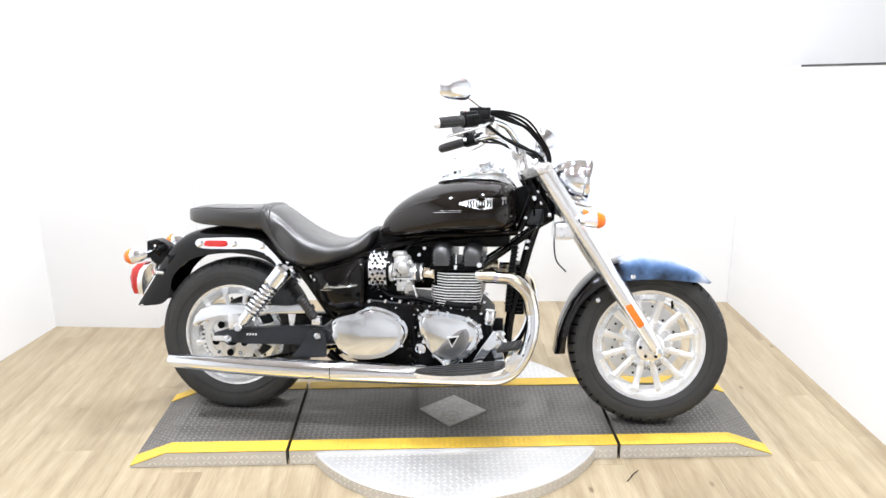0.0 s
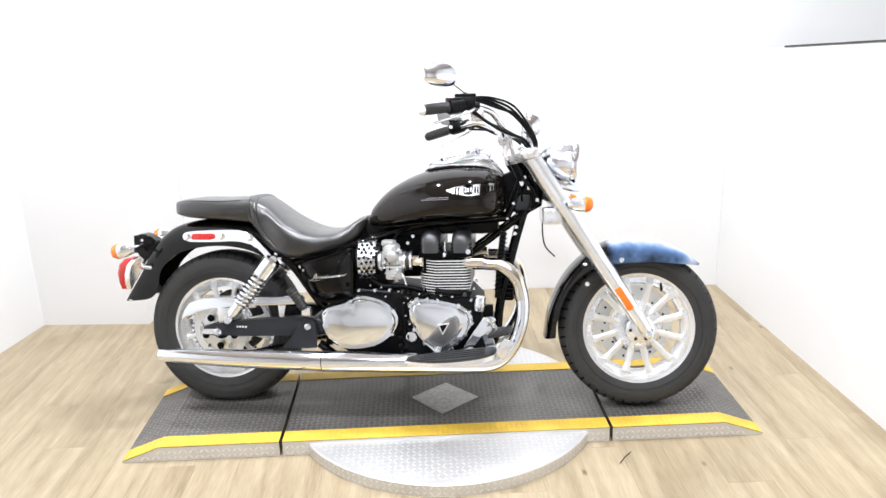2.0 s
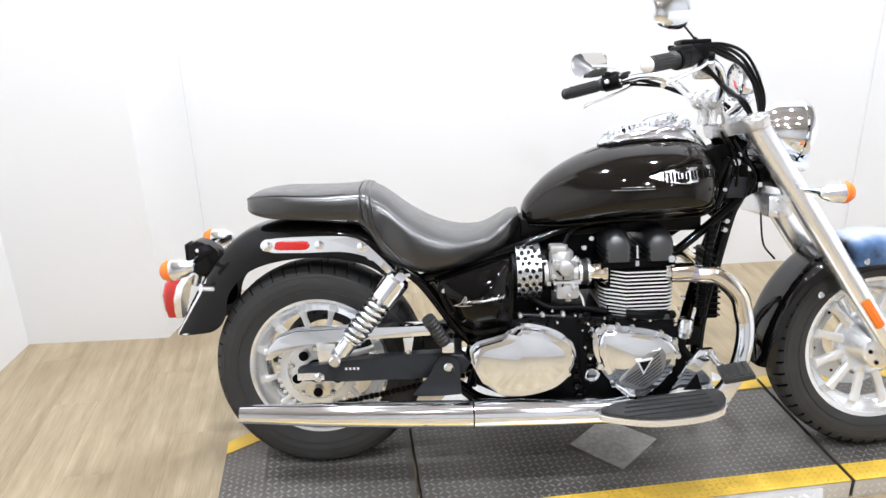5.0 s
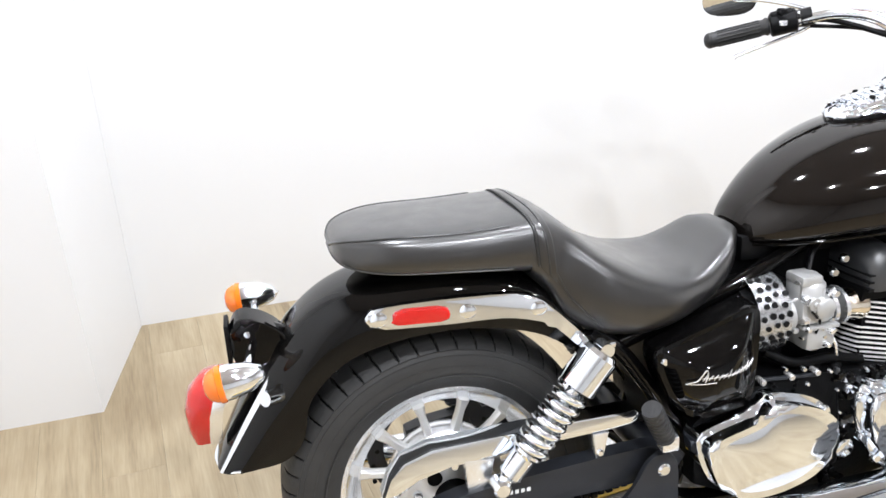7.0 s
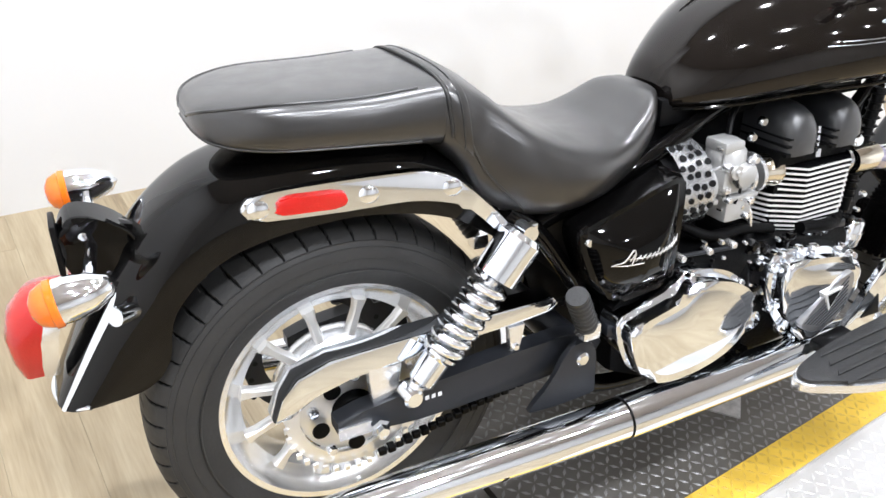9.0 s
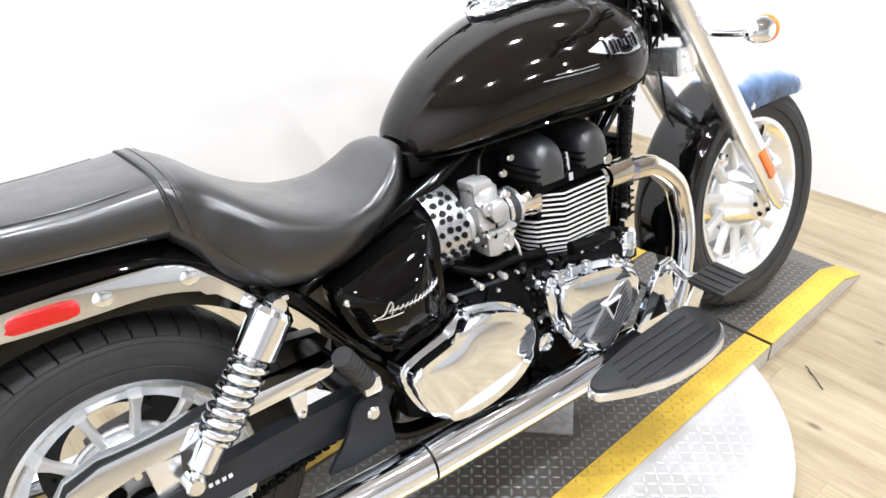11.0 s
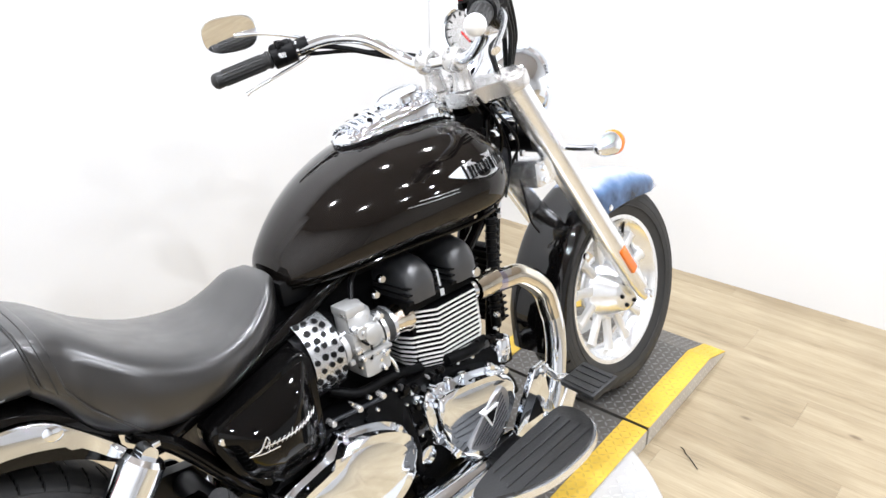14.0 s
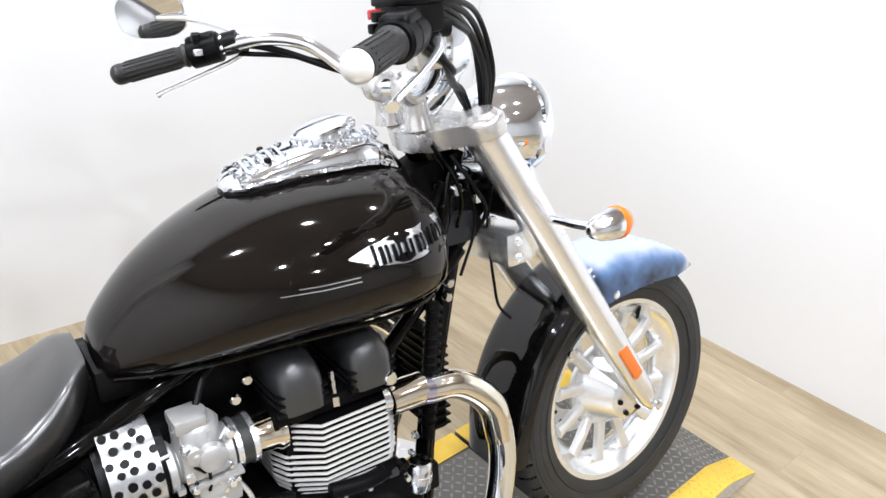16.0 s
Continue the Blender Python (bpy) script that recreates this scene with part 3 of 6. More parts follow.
def wheel(name, c, r, w, rim, spokes, label, front):
    g = group(name, label)
    bp("tyre", tyre(c, r, w, rim, 900, 3 if front else 1), M_RUBBER, "black rubber tyre with cut tread blocks", g, sharp=28).data.materials.append(M_GROOVESHADE)
    for sd in (-1, 1):
        for yy, fr in ((0.931, 0.762), (0.975, 0.68), (0.997, 0.5), (0.99, 0.3)):
            rr = rim + (r - rim) * fr
            bp("sidewall_ring", lathe([(sd * (w / 2 * yy + o_), rr + q_) for o_, q_ in ((-0.001, -0.0016), (0.0009, -0.0008), (0.0009, 0.0008), (-0.001, 0.0016))], c, (0, 1, 0), 96, closed=True), M_RUBBER, "", g)
    hw = w * 0.36
    rp = [(-hw, rim + 0.008), (-hw - 0.004, rim + 0.003), (-hw - 0.002, rim - 0.008), (-hw + 0.012, rim - 0.016), (-hw + 0.02, rim - 0.026),
          (-hw + 0.03, rim - 0.04), (0, rim - 0.044), (hw - 0.03, rim - 0.04), (hw - 0.02, rim - 0.026), (hw - 0.012, rim - 0.016), (hw + 0.002, rim - 0.008), (hw + 0.004, rim + 0.003), (hw, rim + 0.008), (0, rim - 0.012)]
    bp("rim", lathe(rp, c, (0, 1, 0), 96, closed=True), M_CHROMESOFT, "polished cast rim", g)
    for k in range(spokes):
        bp("spoke", spoke(c, 2 * math.pi * (k + 0.5) / spokes, 0.08, rim - 0.034, 0.0125 if front else 0.0085, 0.0105 if front else 0.0068, -0.012 if front else -0.03, -hw + 0.02, 0.01), M_ALU, "", g)
    if front:
        hub = [(-0.085, 0.0), (-0.085, 0.024), (-0.08, 0.05), (-0.074, 0.055), (-0.02, 0.088), (-0.005, 0.1), (0.01, 0.1), (0.02, 0.07), (0.05, 0.05), (0.06, 0.0)]
    else:
        hub = [(-0.06, 0.0), (-0.06, 0.06), (-0.05, 0.09), (-0.035, 0.104), (-0.01, 0.106), (0.01, 0.09), (0.05, 0.06), (0.06, 0.0)]
    bp("hub", lathe(hub, c, (0, 1, 0), 48), M_CHROMESOFT, "polished hub", g, sharp=50)
    if front:
        for k in range(6):
            a = 2 * math.pi * k / 6
            bp("hub_bolt", bolt(c.x + 0.038 * math.cos(a), c.y - 0.083, c.z + 0.038 * math.sin(a), 0.006, 0.006), M_SATIN, "", g)
    # brake disc with drilled holes, on the far side
    yd = 0.075 if front else 0.09
    R = 0.15 if front else 0.13
    bp("brake_disc", lathe([(yd - 0.002, 0.095), (yd + 0.002, 0.095), (yd + 0.002, R), (yd - 0.002, R)], c, (0, 1, 0), 64, closed=True), M_ALU if front else M_SWING, "drilled steel brake disc", g)
    for k in range(24):
        a, rr = 2 * math.pi * k / 24, 0.108 + 0.014 * (k % 3)
        bp("disc_hole", lathe([(yd - 0.0026, 0), (yd - 0.0026, 0.005), (yd + 0.0026, 0.005), (yd + 0.0026, 0)], c + Vector((rr * math.cos(a), 0, rr * math.sin(a))), (0, 1, 0), 8), M_SATIN, "", g)
    bp("valve", rod(c + Vector((0.09, -0.02, rim - 0.07)), c + Vector((0.085, -0.03, rim - 0.04)), 0.004, 8), M_SATIN, "", g)
    return g


wheel("front_wheel", FW, 0.299, 0.125, 0.207, 12, "front wheel with twelve cast spokes", True)
wheel("rear_wheel", RW, 0.303, 0.17, 0.2, 12, "wide rear wheel with twelve cast spokes", False)


def fender(crown, low, width, n=5, sides=11, thick=0.004, pw=0.55, pf=0.62, widths=None):
    """An arched mudguard from matching crown and lower-edge points (x, z)."""
    A = spline([(x, 0, z) for x, z in crown], n)
    B = spline([(x, 0, z) for x, z in low], n)
    loops = []
    full = width
    for i, (a, b) in enumerate(zip(A, B)):
        out, inn = [], []
        if widths:
            width = full * np.interp(i / (len(A) - 1), np.linspace(0, 1, len(widths)), widths)
        up = (a - b).normalized()
        for k in range(sides * 2 + 1):
            th = math.pi * k / (sides * 2)
            s, c = math.sin(th), math.cos(th)
            f = sup(s, pf)
            y = -width * sup(c, pw)
            p = b + (a - b) * f + Vector((0, y, 0))
            q = b + (a - b - up * thick) * f + Vector((0, y * (1 - thick / width), 0))
            out.append(p)
            inn.append(q)
        loops.append(out + inn[::-1])
    return rings(loops)


rf_crown = [(-1.208, 0.425), (-1.151, 0.52), (-1.098, 0.601), (-1.049, 0.658), (-0.994, 0.70), (-0.935, 0.722), (-0.853, 0.733), (-0.745, 0.728), (-0.60, 0.69)]
rf_low = [(-1.15, 0.415), (-1.09, 0.425), (-1.056, 0.462), (-1.036, 0.535), (-0.976, 0.597), (-0.892, 0.625), (-0.787, 0.632), (-0.683, 0.611), (-0.60, 0.56)]


def back(x):
    """The tail is drawn out towards the rear."""
    return x - 0.03 * max(0.0, min(1.15, (-0.68 - x) / 0.3))


rf_crown = [(back(x), z - (0.012 if x < -1.16 else 0)) for x, z in rf_crown]
rf_low = [(back(x), z - (0.012 if x < -1.16 else 0)) for x, z in rf_low]
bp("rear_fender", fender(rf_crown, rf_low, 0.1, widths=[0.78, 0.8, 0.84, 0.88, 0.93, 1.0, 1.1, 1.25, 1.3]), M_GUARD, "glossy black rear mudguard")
bp("fender_tip_trim", tube([(-1.2, -0.079, 0.418), (-1.23, -0.058, 0.413), (-1.244, 0, 0.412), (-1.23, 0.058, 0.413), (-1.2, 0.079, 0.418)], 0.0035, 8), M_CHROME, "chrome rear lip")
ff_crown = [(0.396, 0.258), (0.416, 0.368), (0.470, 0.486), (0.552, 0.574), (0.643, 0.622), (0.735, 0.638), (0.832, 0.622), (0.92, 0.582), (0.975, 0.535)]
ff_low = [(0.435, 0.265), (0.441, 0.33), (0.463, 0.40), (0.50, 0.465), (0.575, 0.525), (0.668, 0.542), (0.774, 0.547), (0.885, 0.538), (0.966, 0.528)]
bp("front_fender", fender(ff_crown, ff_low, 0.085, widths=[0.9, 1, 1, 1, 1, 1, 1, 0.95, 0.6]), M_FENDER, "glossy black front mudguard with blue and pale reflections painted on its crown")
for x, z in ((0.552, 0.468), (0.678, 0.556)):
    bp("fender_bolt", bolt(x, -0.085, z, 0.009, 0.006), M_CHROME)
    bp("fender_bolt", bolt(x, 0.085, z, 0.009, 0.006, (0, 1, 0)), M_CHROME)


def section(x, w, zt, zb, zm, pt=0.6, pb=0.6, py=0.75, n=28):
    """A closed cross-section at station x."""
    out = []
    for k in range(n):
        a = 2 * math.pi * k / n
        c, s = math.cos(a), math.sin(a)
        y = w * sup(c, py if s > 0 else pb)
        z = zm + (zt - zm) * sup(s, pt) if s > 0 else zm + (zm - zb) * sup(s, 0.55)
        out.append((x, y, z))
    return out


def interp_sections(keys, n, pt, pb, py=0.75):
    P = spline([(k[0], k[1], k[2]) for k in keys], n)
    Q = spline([(k[3], k[4], 0) for k in keys], n)
    return [section(p.x, p.y, p.z, q.x, q.y, pt, pb, py) for p, q in zip(P, Q)]


# tank: x, half width, top, bottom, widest height
tank_keys = [(-0.262, 0.045, 0.735, 0.69, 0.705), (-0.245, 0.072, 0.768, 0.688, 0.715), (-0.195, 0.108, 0.820, 0.69, 0.73), (-0.13, 0.145, 0.862, 0.697, 0.75),
             (-0.055, 0.178, 0.893, 0.707, 0.768), (0.01, 0.200, 0.909, 0.712, 0.78), (0.095, 0.216, 0.917, 0.714, 0.79), (0.16, 0.213, 0.915, 0.716, 0.792),
             (0.214, 0.186, 0.902, 0.72, 0.79), (0.247, 0.135, 0.88, 0.735, 0.79), (0.262, 0.08, 0.85, 0.76, 0.8)]
bp("fuel_tank", rings(interp_sections(tank_keys, 5, 1.0, 0.75, 1.0)), M_TANK, "glossy brown-black teardrop fuel tank")
seam = []
for s in (-1, 1):
    seam.append(tube([(x, s * (w * 0.8), b + 0.004) for x, w, t, b, m in tank_keys[1:-1]], 0.004, 8))
bp("tank_seam", join(*seam), M_BLACK, "welded lower tank seam")

# seats
pass_keys = [(-0.98, 0.028, 0.786, 0.768, 0.776), (-0.976, 0.054, 0.795, 0.76, 0.776), (-0.964, 0.083, 0.804, 0.75, 0.775), (-0.935, 0.112, 0.811, 0.742, 0.774), (-0.885, 0.132, 0.815, 0.736, 0.771),
             (-0.79, 0.141, 0.813, 0.728, 0.766), (-0.672, 0.138, 0.818, 0.71, 0.765)]
pass_keys = [(back(x), *q) for x, *q in pass_keys]
bp("pillion_seat", rings(interp_sections(pass_keys, 5, 0.42, 0.55, 0.6)), M_VINYL, "black vinyl pillion pad with a rounded rear edge")
ride_keys = [(-0.702, 0.139, 0.819, 0.71, 0.765), (-0.672, 0.141, 0.815, 0.675, 0.74), (-0.637, 0.142, 0.797, 0.61, 0.70), (-0.573, 0.166, 0.745, 0.584, 0.665), (-0.508, 0.17, 0.706, 0.576, 0.645),
             (-0.443, 0.163, 0.683, 0.585, 0.64), (-0.379, 0.138, 0.683, 0.602, 0.645), (-0.335, 0.118, 0.702, 0.622, 0.66), (-0.295, 0.095, 0.727, 0.65, 0.69), (-0.268, 0.06, 0.733, 0.69, 0.712)]
bp("rider_seat", rings(interp_sections(ride_keys, 5, 0.5, 0.5, 0.7)), M_VINYL, "black vinyl scooped rider seat")

def at_station(keys, x):
    return [np.interp(x, [q[0] for q in keys], [q[c] for q in keys]) for c in (1, 2, 3, 4)]


def band_ring(x, grow, a0=-0.9, a1=math.pi + 0.9):
    """A loop over the seat at station x, leaning forward towards its foot."""
    w, zt, zb, zm = at_station(ride_keys, x)
    out = []
    for a in np.linspace(a0, a1, 41):
        c, s_ = math.cos(a), math.sin(a)
        y = (w + grow) * sup(c, 0.7 if s_ > 0 else 0.5)
        z = zm + (zt + grow - zm) * sup(s_, 0.5) if s_ > 0 else zm + (zm - zb) * sup(s_, 0.55)
        out.append((x + 0.12 * (zt - z), y, z))
    return out


band = [band_ring(x, g_) + band_ring(x, -0.006)[::-1] for x, g_ in ((-0.7, -0.001), (-0.699, 0.002), (-0.697, 0.0035), (-0.675, 0.0045), (-0.673, 0.003), (-0.672, -0.001))]
bp("seat_band", rings(band), M_VINYL, "raised vinyl strip across the seat joint")
for x_, r_, m_ in ((-0.7015, 0.0022, M_GRIP), (-0.685, 0.0012, M_GRIP)):
    bp("seat_piping", tube(band_ring(x_, 0.001 if r_ > 0.002 else 0.0042), r_, 8, n=2), m_, "dark stitched line across the seat joint")


pad_rings = interp_sections(pass_keys, 5, 0.42, 0.55, 0.6)
pad_rings = [q for q in pad_rings if q[0][0] < -0.708]
for near_i, far_i, r_, note in ((11, 3, 0.0026, "stitched piping round the pillion pad"), (16, 26, 0.0017, "lower seam round the pillion pad")):
    bp("pad_piping", tube([q[near_i] for q in pad_rings[::-1]] + [q[far_i] for q in pad_rings], r_, 8, n=2), M_VINYL, note)

for s in (-1, 1):
    pts = []
    for x_, f_ in ((-0.69, 0.1), (-0.665, -0.12), (-0.64, -0.3), (-0.61, -0.5), (-0.585, -0.68), (-0.568, -0.86)):
        w_, zb_, zm_ = (np.interp(x_, [q_[0] for q_ in ride_keys], [q_[c_] for q_ in ride_keys]) for c_ in (1, 3, 4))
        dz_ = abs(f_) ** (1 / 0.55)
        pts.append((x_, s * (w_ * max(0.0, 1 - dz_ ** 2) ** 0.25 + 0.0008), zm_ + (zm_ - zb_) * f_))
    bp("seat_seam", tube(pts, 0.0022, 8), M_VINYL, "stitched seam of the lower seat panel")

# side struts along the rear mudguard
strut = [(-0.945, 0.668), (-0.94, 0.678), (-0.926, 0.687), (-0.864, 0.693), (-0.76, 0.696), (-0.702, 0.691), (-0.667, 0.668), (-0.61, 0.61), (-0.595, 0.585), (-0.61, 0.582),
         (-0.657, 0.628), (-0.688, 0.643), (-0.74, 0.653), (-0.823, 0.65), (-0.917, 0.65), (-0.938, 0.656)]
for s in (-1, 1):
    g = group("fender_strut", "chrome side strut along the rear mudguard")
    bp("strut_plate", slab(smooth_outline(strut, 3), s * 0.098, s * 0.113, 0.005, 3), M_CHROME, "", g)
    bp("reflector", slab(smooth_outline([(-0.904, 0.664), (-0.9, 0.68), (-0.862, 0.682), (-0.826, 0.681), (-0.82, 0.67), (-0.826, 0.66), (-0.862, 0.659), (-0.9, 0.659)], 3), s * 0.111, s * 0.121, 0.004, 3), M_RED, "red strut reflector", g)
    for x, z in ((-0.925, 0.668), (-0.792, 0.671), (-0.685, 0.666)):
        bp("strut_bolt", bolt(x, s * 0.112, z, 0.0125, 0.006, (0, s, 0)), M_CHROME, "", g)
    for ch in g.children:
        for v in ch.data.vertices:
            v.co.y += s * 0.034 * max(-1.0, (v.co.x + 0.87) / 0.19)
            v.co.x = back(v.co.x)

# fork
UP = Vector((0.318, 0, 0.985))
AX = Vector((0.772, 0, 0.285))
DF = (AX - UP).normalized()
for s in (-1, 1):
    g = group("fork_leg", "polished fork leg with a lower slider")
    o = Vector((0, s * 0.094, 0))
    a = UP + o
    bp("fork_tube", tube([a + DF * 0.045, a + DF * 0.2, a + DF * 0.56], [0.0345, 0.0335, 0.0315], 24, smooth=False), M_CHROMESOFT, "brushed upper fork tube", g)
    L = (AX - UP).length
    bp("slider", tube([a + DF * 0.55, a + DF * 0.57, a + DF * 0.62, a + DF * (L - 0.07), a + DF * (L - 0.015), a + DF * (L + 0.022)], [0.0315, 0.033, 0.032, 0.0285, 0.025, 0.012], 24, smooth=False), M_CHROMESOFT, "polished fork slider", g)
    bp("axle_bolt", bolt(AX.x, s * 0.121, AX.z, 0.012, 0.008, (0, s, 0)), M_CHROME, "", g)
    m = Vector((0.681, s * 0.128, 0.4175))
    pd = Vector((DF.z, 0, -DF.x))
    out = []
    for u, v in ((-0.048, -0.008), (-0.044, -0.013), (0.044, -0.013), (0.048, -0.008), (0.048, 0.008), (0.044, 0.013), (-0.044, 0.013), (-0.048, 0.008)):
        q = m + DF * u + pd * v
        out.append((q.x, q.z))
    bp("reflector", slab(out, s * 0.112, s * 0.127, 0.004, 2), M_ORANGE, "amber fork reflector", g)

# muffler and header, mirrored on the far side
for s in (-1, 1):
    g = group("exhaust", "chrome exhaust pipe and long muffler")
    y = s * 0.16
    bp("header_pipe", tube([(0.11, s * 0.14, 0.565), (0.176, s * 0.15, 0.562), (0.245, s * 0.158, 0.552), (0.3, s * 0.167, 0.5), (0.319, s * 0.174, 0.405), (0.301, s * 0.182, 0.305), (0.258, s * 0.19, 0.232), (0.2, s * 0.196, 0.2), (0.12, s * 0.202, 0.2)],
                                [0.022, 0.022, 0.0235, 0.024, 0.024, 0.024, 0.026, 0.03, 0.036], 24), M_CHROME, "chrome downpipe", g)
    bp("tinted_elbow", tube([(0.19, s * 0.1515, 0.56), (0.245, s * 0.158, 0.552), (0.3, s * 0.167, 0.5), (0.3165, s * 0.172, 0.43)], [0.0232, 0.0245, 0.025, 0.0243], 24), M_BRASSY, "straw-tinted upper bend", g)
    bp("blued_ring", tube([(0.178, s * 0.15, 0.5617), (0.194, s * 0.152, 0.5592)], 0.0238, 24, smooth=False), M_TINT, "blue heat tint", g)
    bp("port_collar", lathe([(-0.03, 0.025), (0.0, 0.027), (0.03, 0.027), (0.034, 0.023)], (0.15, s * 0.146, 0.564), (1, 0, 0), 24), M_BRASSY, "heat-tinted collar", g)
    bp("muffler_body", tube([(0.13, s * 0.202, 0.2), (0.0, s * 0.207, 0.203), (-0.2, s * 0.212, 0.206), (-0.418, s * 0.216, 0.21)], [0.036, 0.037, 0.038, 0.039], 32, smooth=False), M_CHROME, "", g)
    bp("joint_ring", tube([(-0.416, s * 0.216, 0.21), (-0.421, s * 0.216, 0.21)], 0.0374, 32, smooth=False), M_SATIN, "dark clamp gap", g)
    bp("muffler_tail", tube([(-0.42, s * 0.216, 0.21), (-0.6, s * 0.217, 0.215), (-0.82, s * 0.218, 0.222), (-1.046, s * 0.22, 0.233)], [0.037, 0.036, 0.032, 0.024], 32, smooth=False), M_CHROME, "", g)

# ---- engine ----
eng = group("engine", "black parallel-twin engine with bright-edged cooling fins and chrome covers")
case = [(-0.42, 0.40), (-0.36, 0.45), (-0.2, 0.465), (-0.06, 0.45), (0.12, 0.445), (0.165, 0.40), (0.17, 0.30), (0.12, 0.225), (-0.1, 0.2), (-0.3, 0.215), (-0.41, 0.27)]
bp("crankcase", slab(case, 0.15, -0.15, 0.012, 2), M_ENGINE, "black crankcase", eng)
bp("barrel", slab([(-0.045, 0.44), (-0.045, 0.59), (0.112, 0.59), (0.112, 0.44)], 0.118, -0.118), M_ENGINE, "black cylinder barrel", eng, smooth=False)


def web(pl, z):
    """The black body of a fin, a hair inside its bright edge."""
    bm = bmesh.new()
    q = [(0.034 + (x - 0.034) * 0.972, y * 0.98) for x, y in pl]
    lo = [bm.verts.new((x, y, z - 0.0006)) for x, y in q]
    hi = [bm.verts.new((x, y, z + 0.004)) for x, y in q]
    for i in range(len(q)):
        bm.faces.new((lo[i], lo[(i + 1) % len(q)], hi[(i + 1) % len(q)], hi[i]))
    bm.faces.new(lo[::-1])
    bm.faces.new(hi)
    return bm


for k in range(13):
    z = 0.446 + k * 0.0103
    taper = 0.010 * (k < 3) * (3 - k) / 3
    pl = [(-0.054 + taper, -0.08), (-0.04 + taper, -0.115), (0.0, -0.146 + taper), (0.112 - taper, -0.143), (0.13 - taper, -0.128)]
    if k <= 7:
        pl[:2] = [(-0.062 + taper, -0.09), (-0.05 + taper, -0.115)]
    pl = pl + [(x, -y) for x, y in pl[::-1]]
    bm = bmesh.new()
    lo = [bm.verts.new((x, y, z)) for x, y in pl]
    hi = [bm.verts.new((x, y, z + 0.0034)) for x, y in pl]
    for i in range(len(pl)):
        bm.faces.new((lo[i], lo[(i + 1) % len(pl)], hi[(i + 1) % len(pl)], hi[i]))
    bm.faces.new(lo[::-1])
    bm.faces.new(hi)
    bp("cooling_fin", bm, M_FIN, "", eng, smooth=False)
    bp("fin_web", web(pl, z), M_ENGINE, "", eng, smooth=False)
bp("head", slab([(-0.065, 0.578), (-0.06, 0.605), (0.135, 0.607), (0.138, 0.58)], 0.13, -0.13, 0.006), M_ENGINE, "black cylinder head", eng)
for x0, x1 in ((-0.056, 0.02), (0.058, 0.134)):
    c, w = (x0 + x1) / 2, (x1 - x0) / 2
    arch = [(x0, 0.60)] + [(c - w * (0.94 + 0.06 * math.cos(a) ** 2) * math.cos(a), 0.644 + 0.044 * math.sin(a) ** 0.9) for a in np.linspace(0, math.pi, 13)] + [(x1, 0.60)]
    lp_ = []
    for y_, f_ in ((0.13, 1.0), (-0.07, 1.0), (-0.095, 0.985), (-0.113, 0.94), (-0.126, 0.86), (-0.134, 0.74), (-0.139, 0.55), (-0.141, 0.3)):
        lp_.append([(c + (x_ - c) * (0.35 + 0.65 * f_), y_, 0.60 + (z_ - 0.60) * f_) for x_, z_ in arch])
    bp("cam_cover", rings(lp_), M_COVER, "black domed cam cover", eng, sharp=60)
    bp("cover_band", slab([(x0 - 0.002, 0.60), (x0 - 0.002, 0.606), (x1 + 0.002, 0.606), (x1 + 0.002, 0.60)], 0.135, -0.138, 0.001), M_SATIN, "", eng)
    for zz in (0.63,):
        bp("cover_band", slab([(x0 - 0.001, zz), (x0 - 0.001, zz + 0.003), (x1 + 0.001, zz + 0.003), (x1 + 0.001, zz)], 0.135, -0.1375, 0.001), M_SATIN, "", eng)
    bp("cover_band", slab([(x0 - 0.001, 0.616), (x0 - 0.001, 0.62), (x1 + 0.001, 0.62), (x1 + 0.001, 0.616)], 0.135, -0.1375, 0.001), M_SATIN, "", eng)
bp("oil_line", rod((0.035, -0.125, 0.585), (0.035, -0.12, 0.64), 0.005, 10), M_CHROME, "chrome vertical oil line", eng)
bp("oil_line_nut", rod((0.035, -0.125, 0.585), (0.035, -0.124, 0.60), 0.009, 6), M_CHROME, "", eng, smooth=False)
bp("head_plug", lathe([(0, 0), (0, 0.012), (0.012, 0.012), (0.016, 0.009), (0.016, 0)], (0.122, -0.128, 0.605), (0, -1, 0), 20), M_CHROME, "round chrome plug", eng)
for x, z in ((-0.105, 0.635), (0.118, 0.535), (-0.085, 0.66)):
    bp("head_bolt", bolt(x, -0.1, z, 0.009, 0.008), M_CHROME, "", eng)

# right-hand chrome covers
clutch = smooth_outline([(-0.094, 0.415), (-0.07, 0.437), (-0.03, 0.437), (0.01, 0.432), (0.07, 0.42), (0.115, 0.40), (0.138, 0.362), (0.12, 0.32), (0.09, 0.278), (0.042, 0.234), (-0.01, 0.238), (-0.055, 0.29), (-0.088, 0.345)], 3)
bp("clutch_cover", slab(clutch, -0.14, -0.178, 0.007, 3), M_CHROME, "chrome clutch cover", eng)
cc = lambda s, dx=0, dz=0: [(0.018 + dx + (x - 0.018) * s, 0.345 + dz + (z - 0.345) * s) for x, z in clutch]
bp("clutch_body", slab(cc(0.9), -0.17, -0.206, 0.012, 5), M_CHROME, "polished raised body", eng, sharp=60)
bp("clutch_dome", dome(cc(0.79), -0.2055, -0.2115, 7, 2.2), M_CHROME, "polished domed centre", eng)
for k in range(12):
    x, z = clutch[int(k * len(clutch) / 12)]
    x, z = 0.018 + (x - 0.018) * 0.97, 0.345 + (z - 0.345) * 0.97
    bp("cover_bolt", bolt(x, -0.174, z, 0.0105, 0.012), M_CHROME, "", eng)
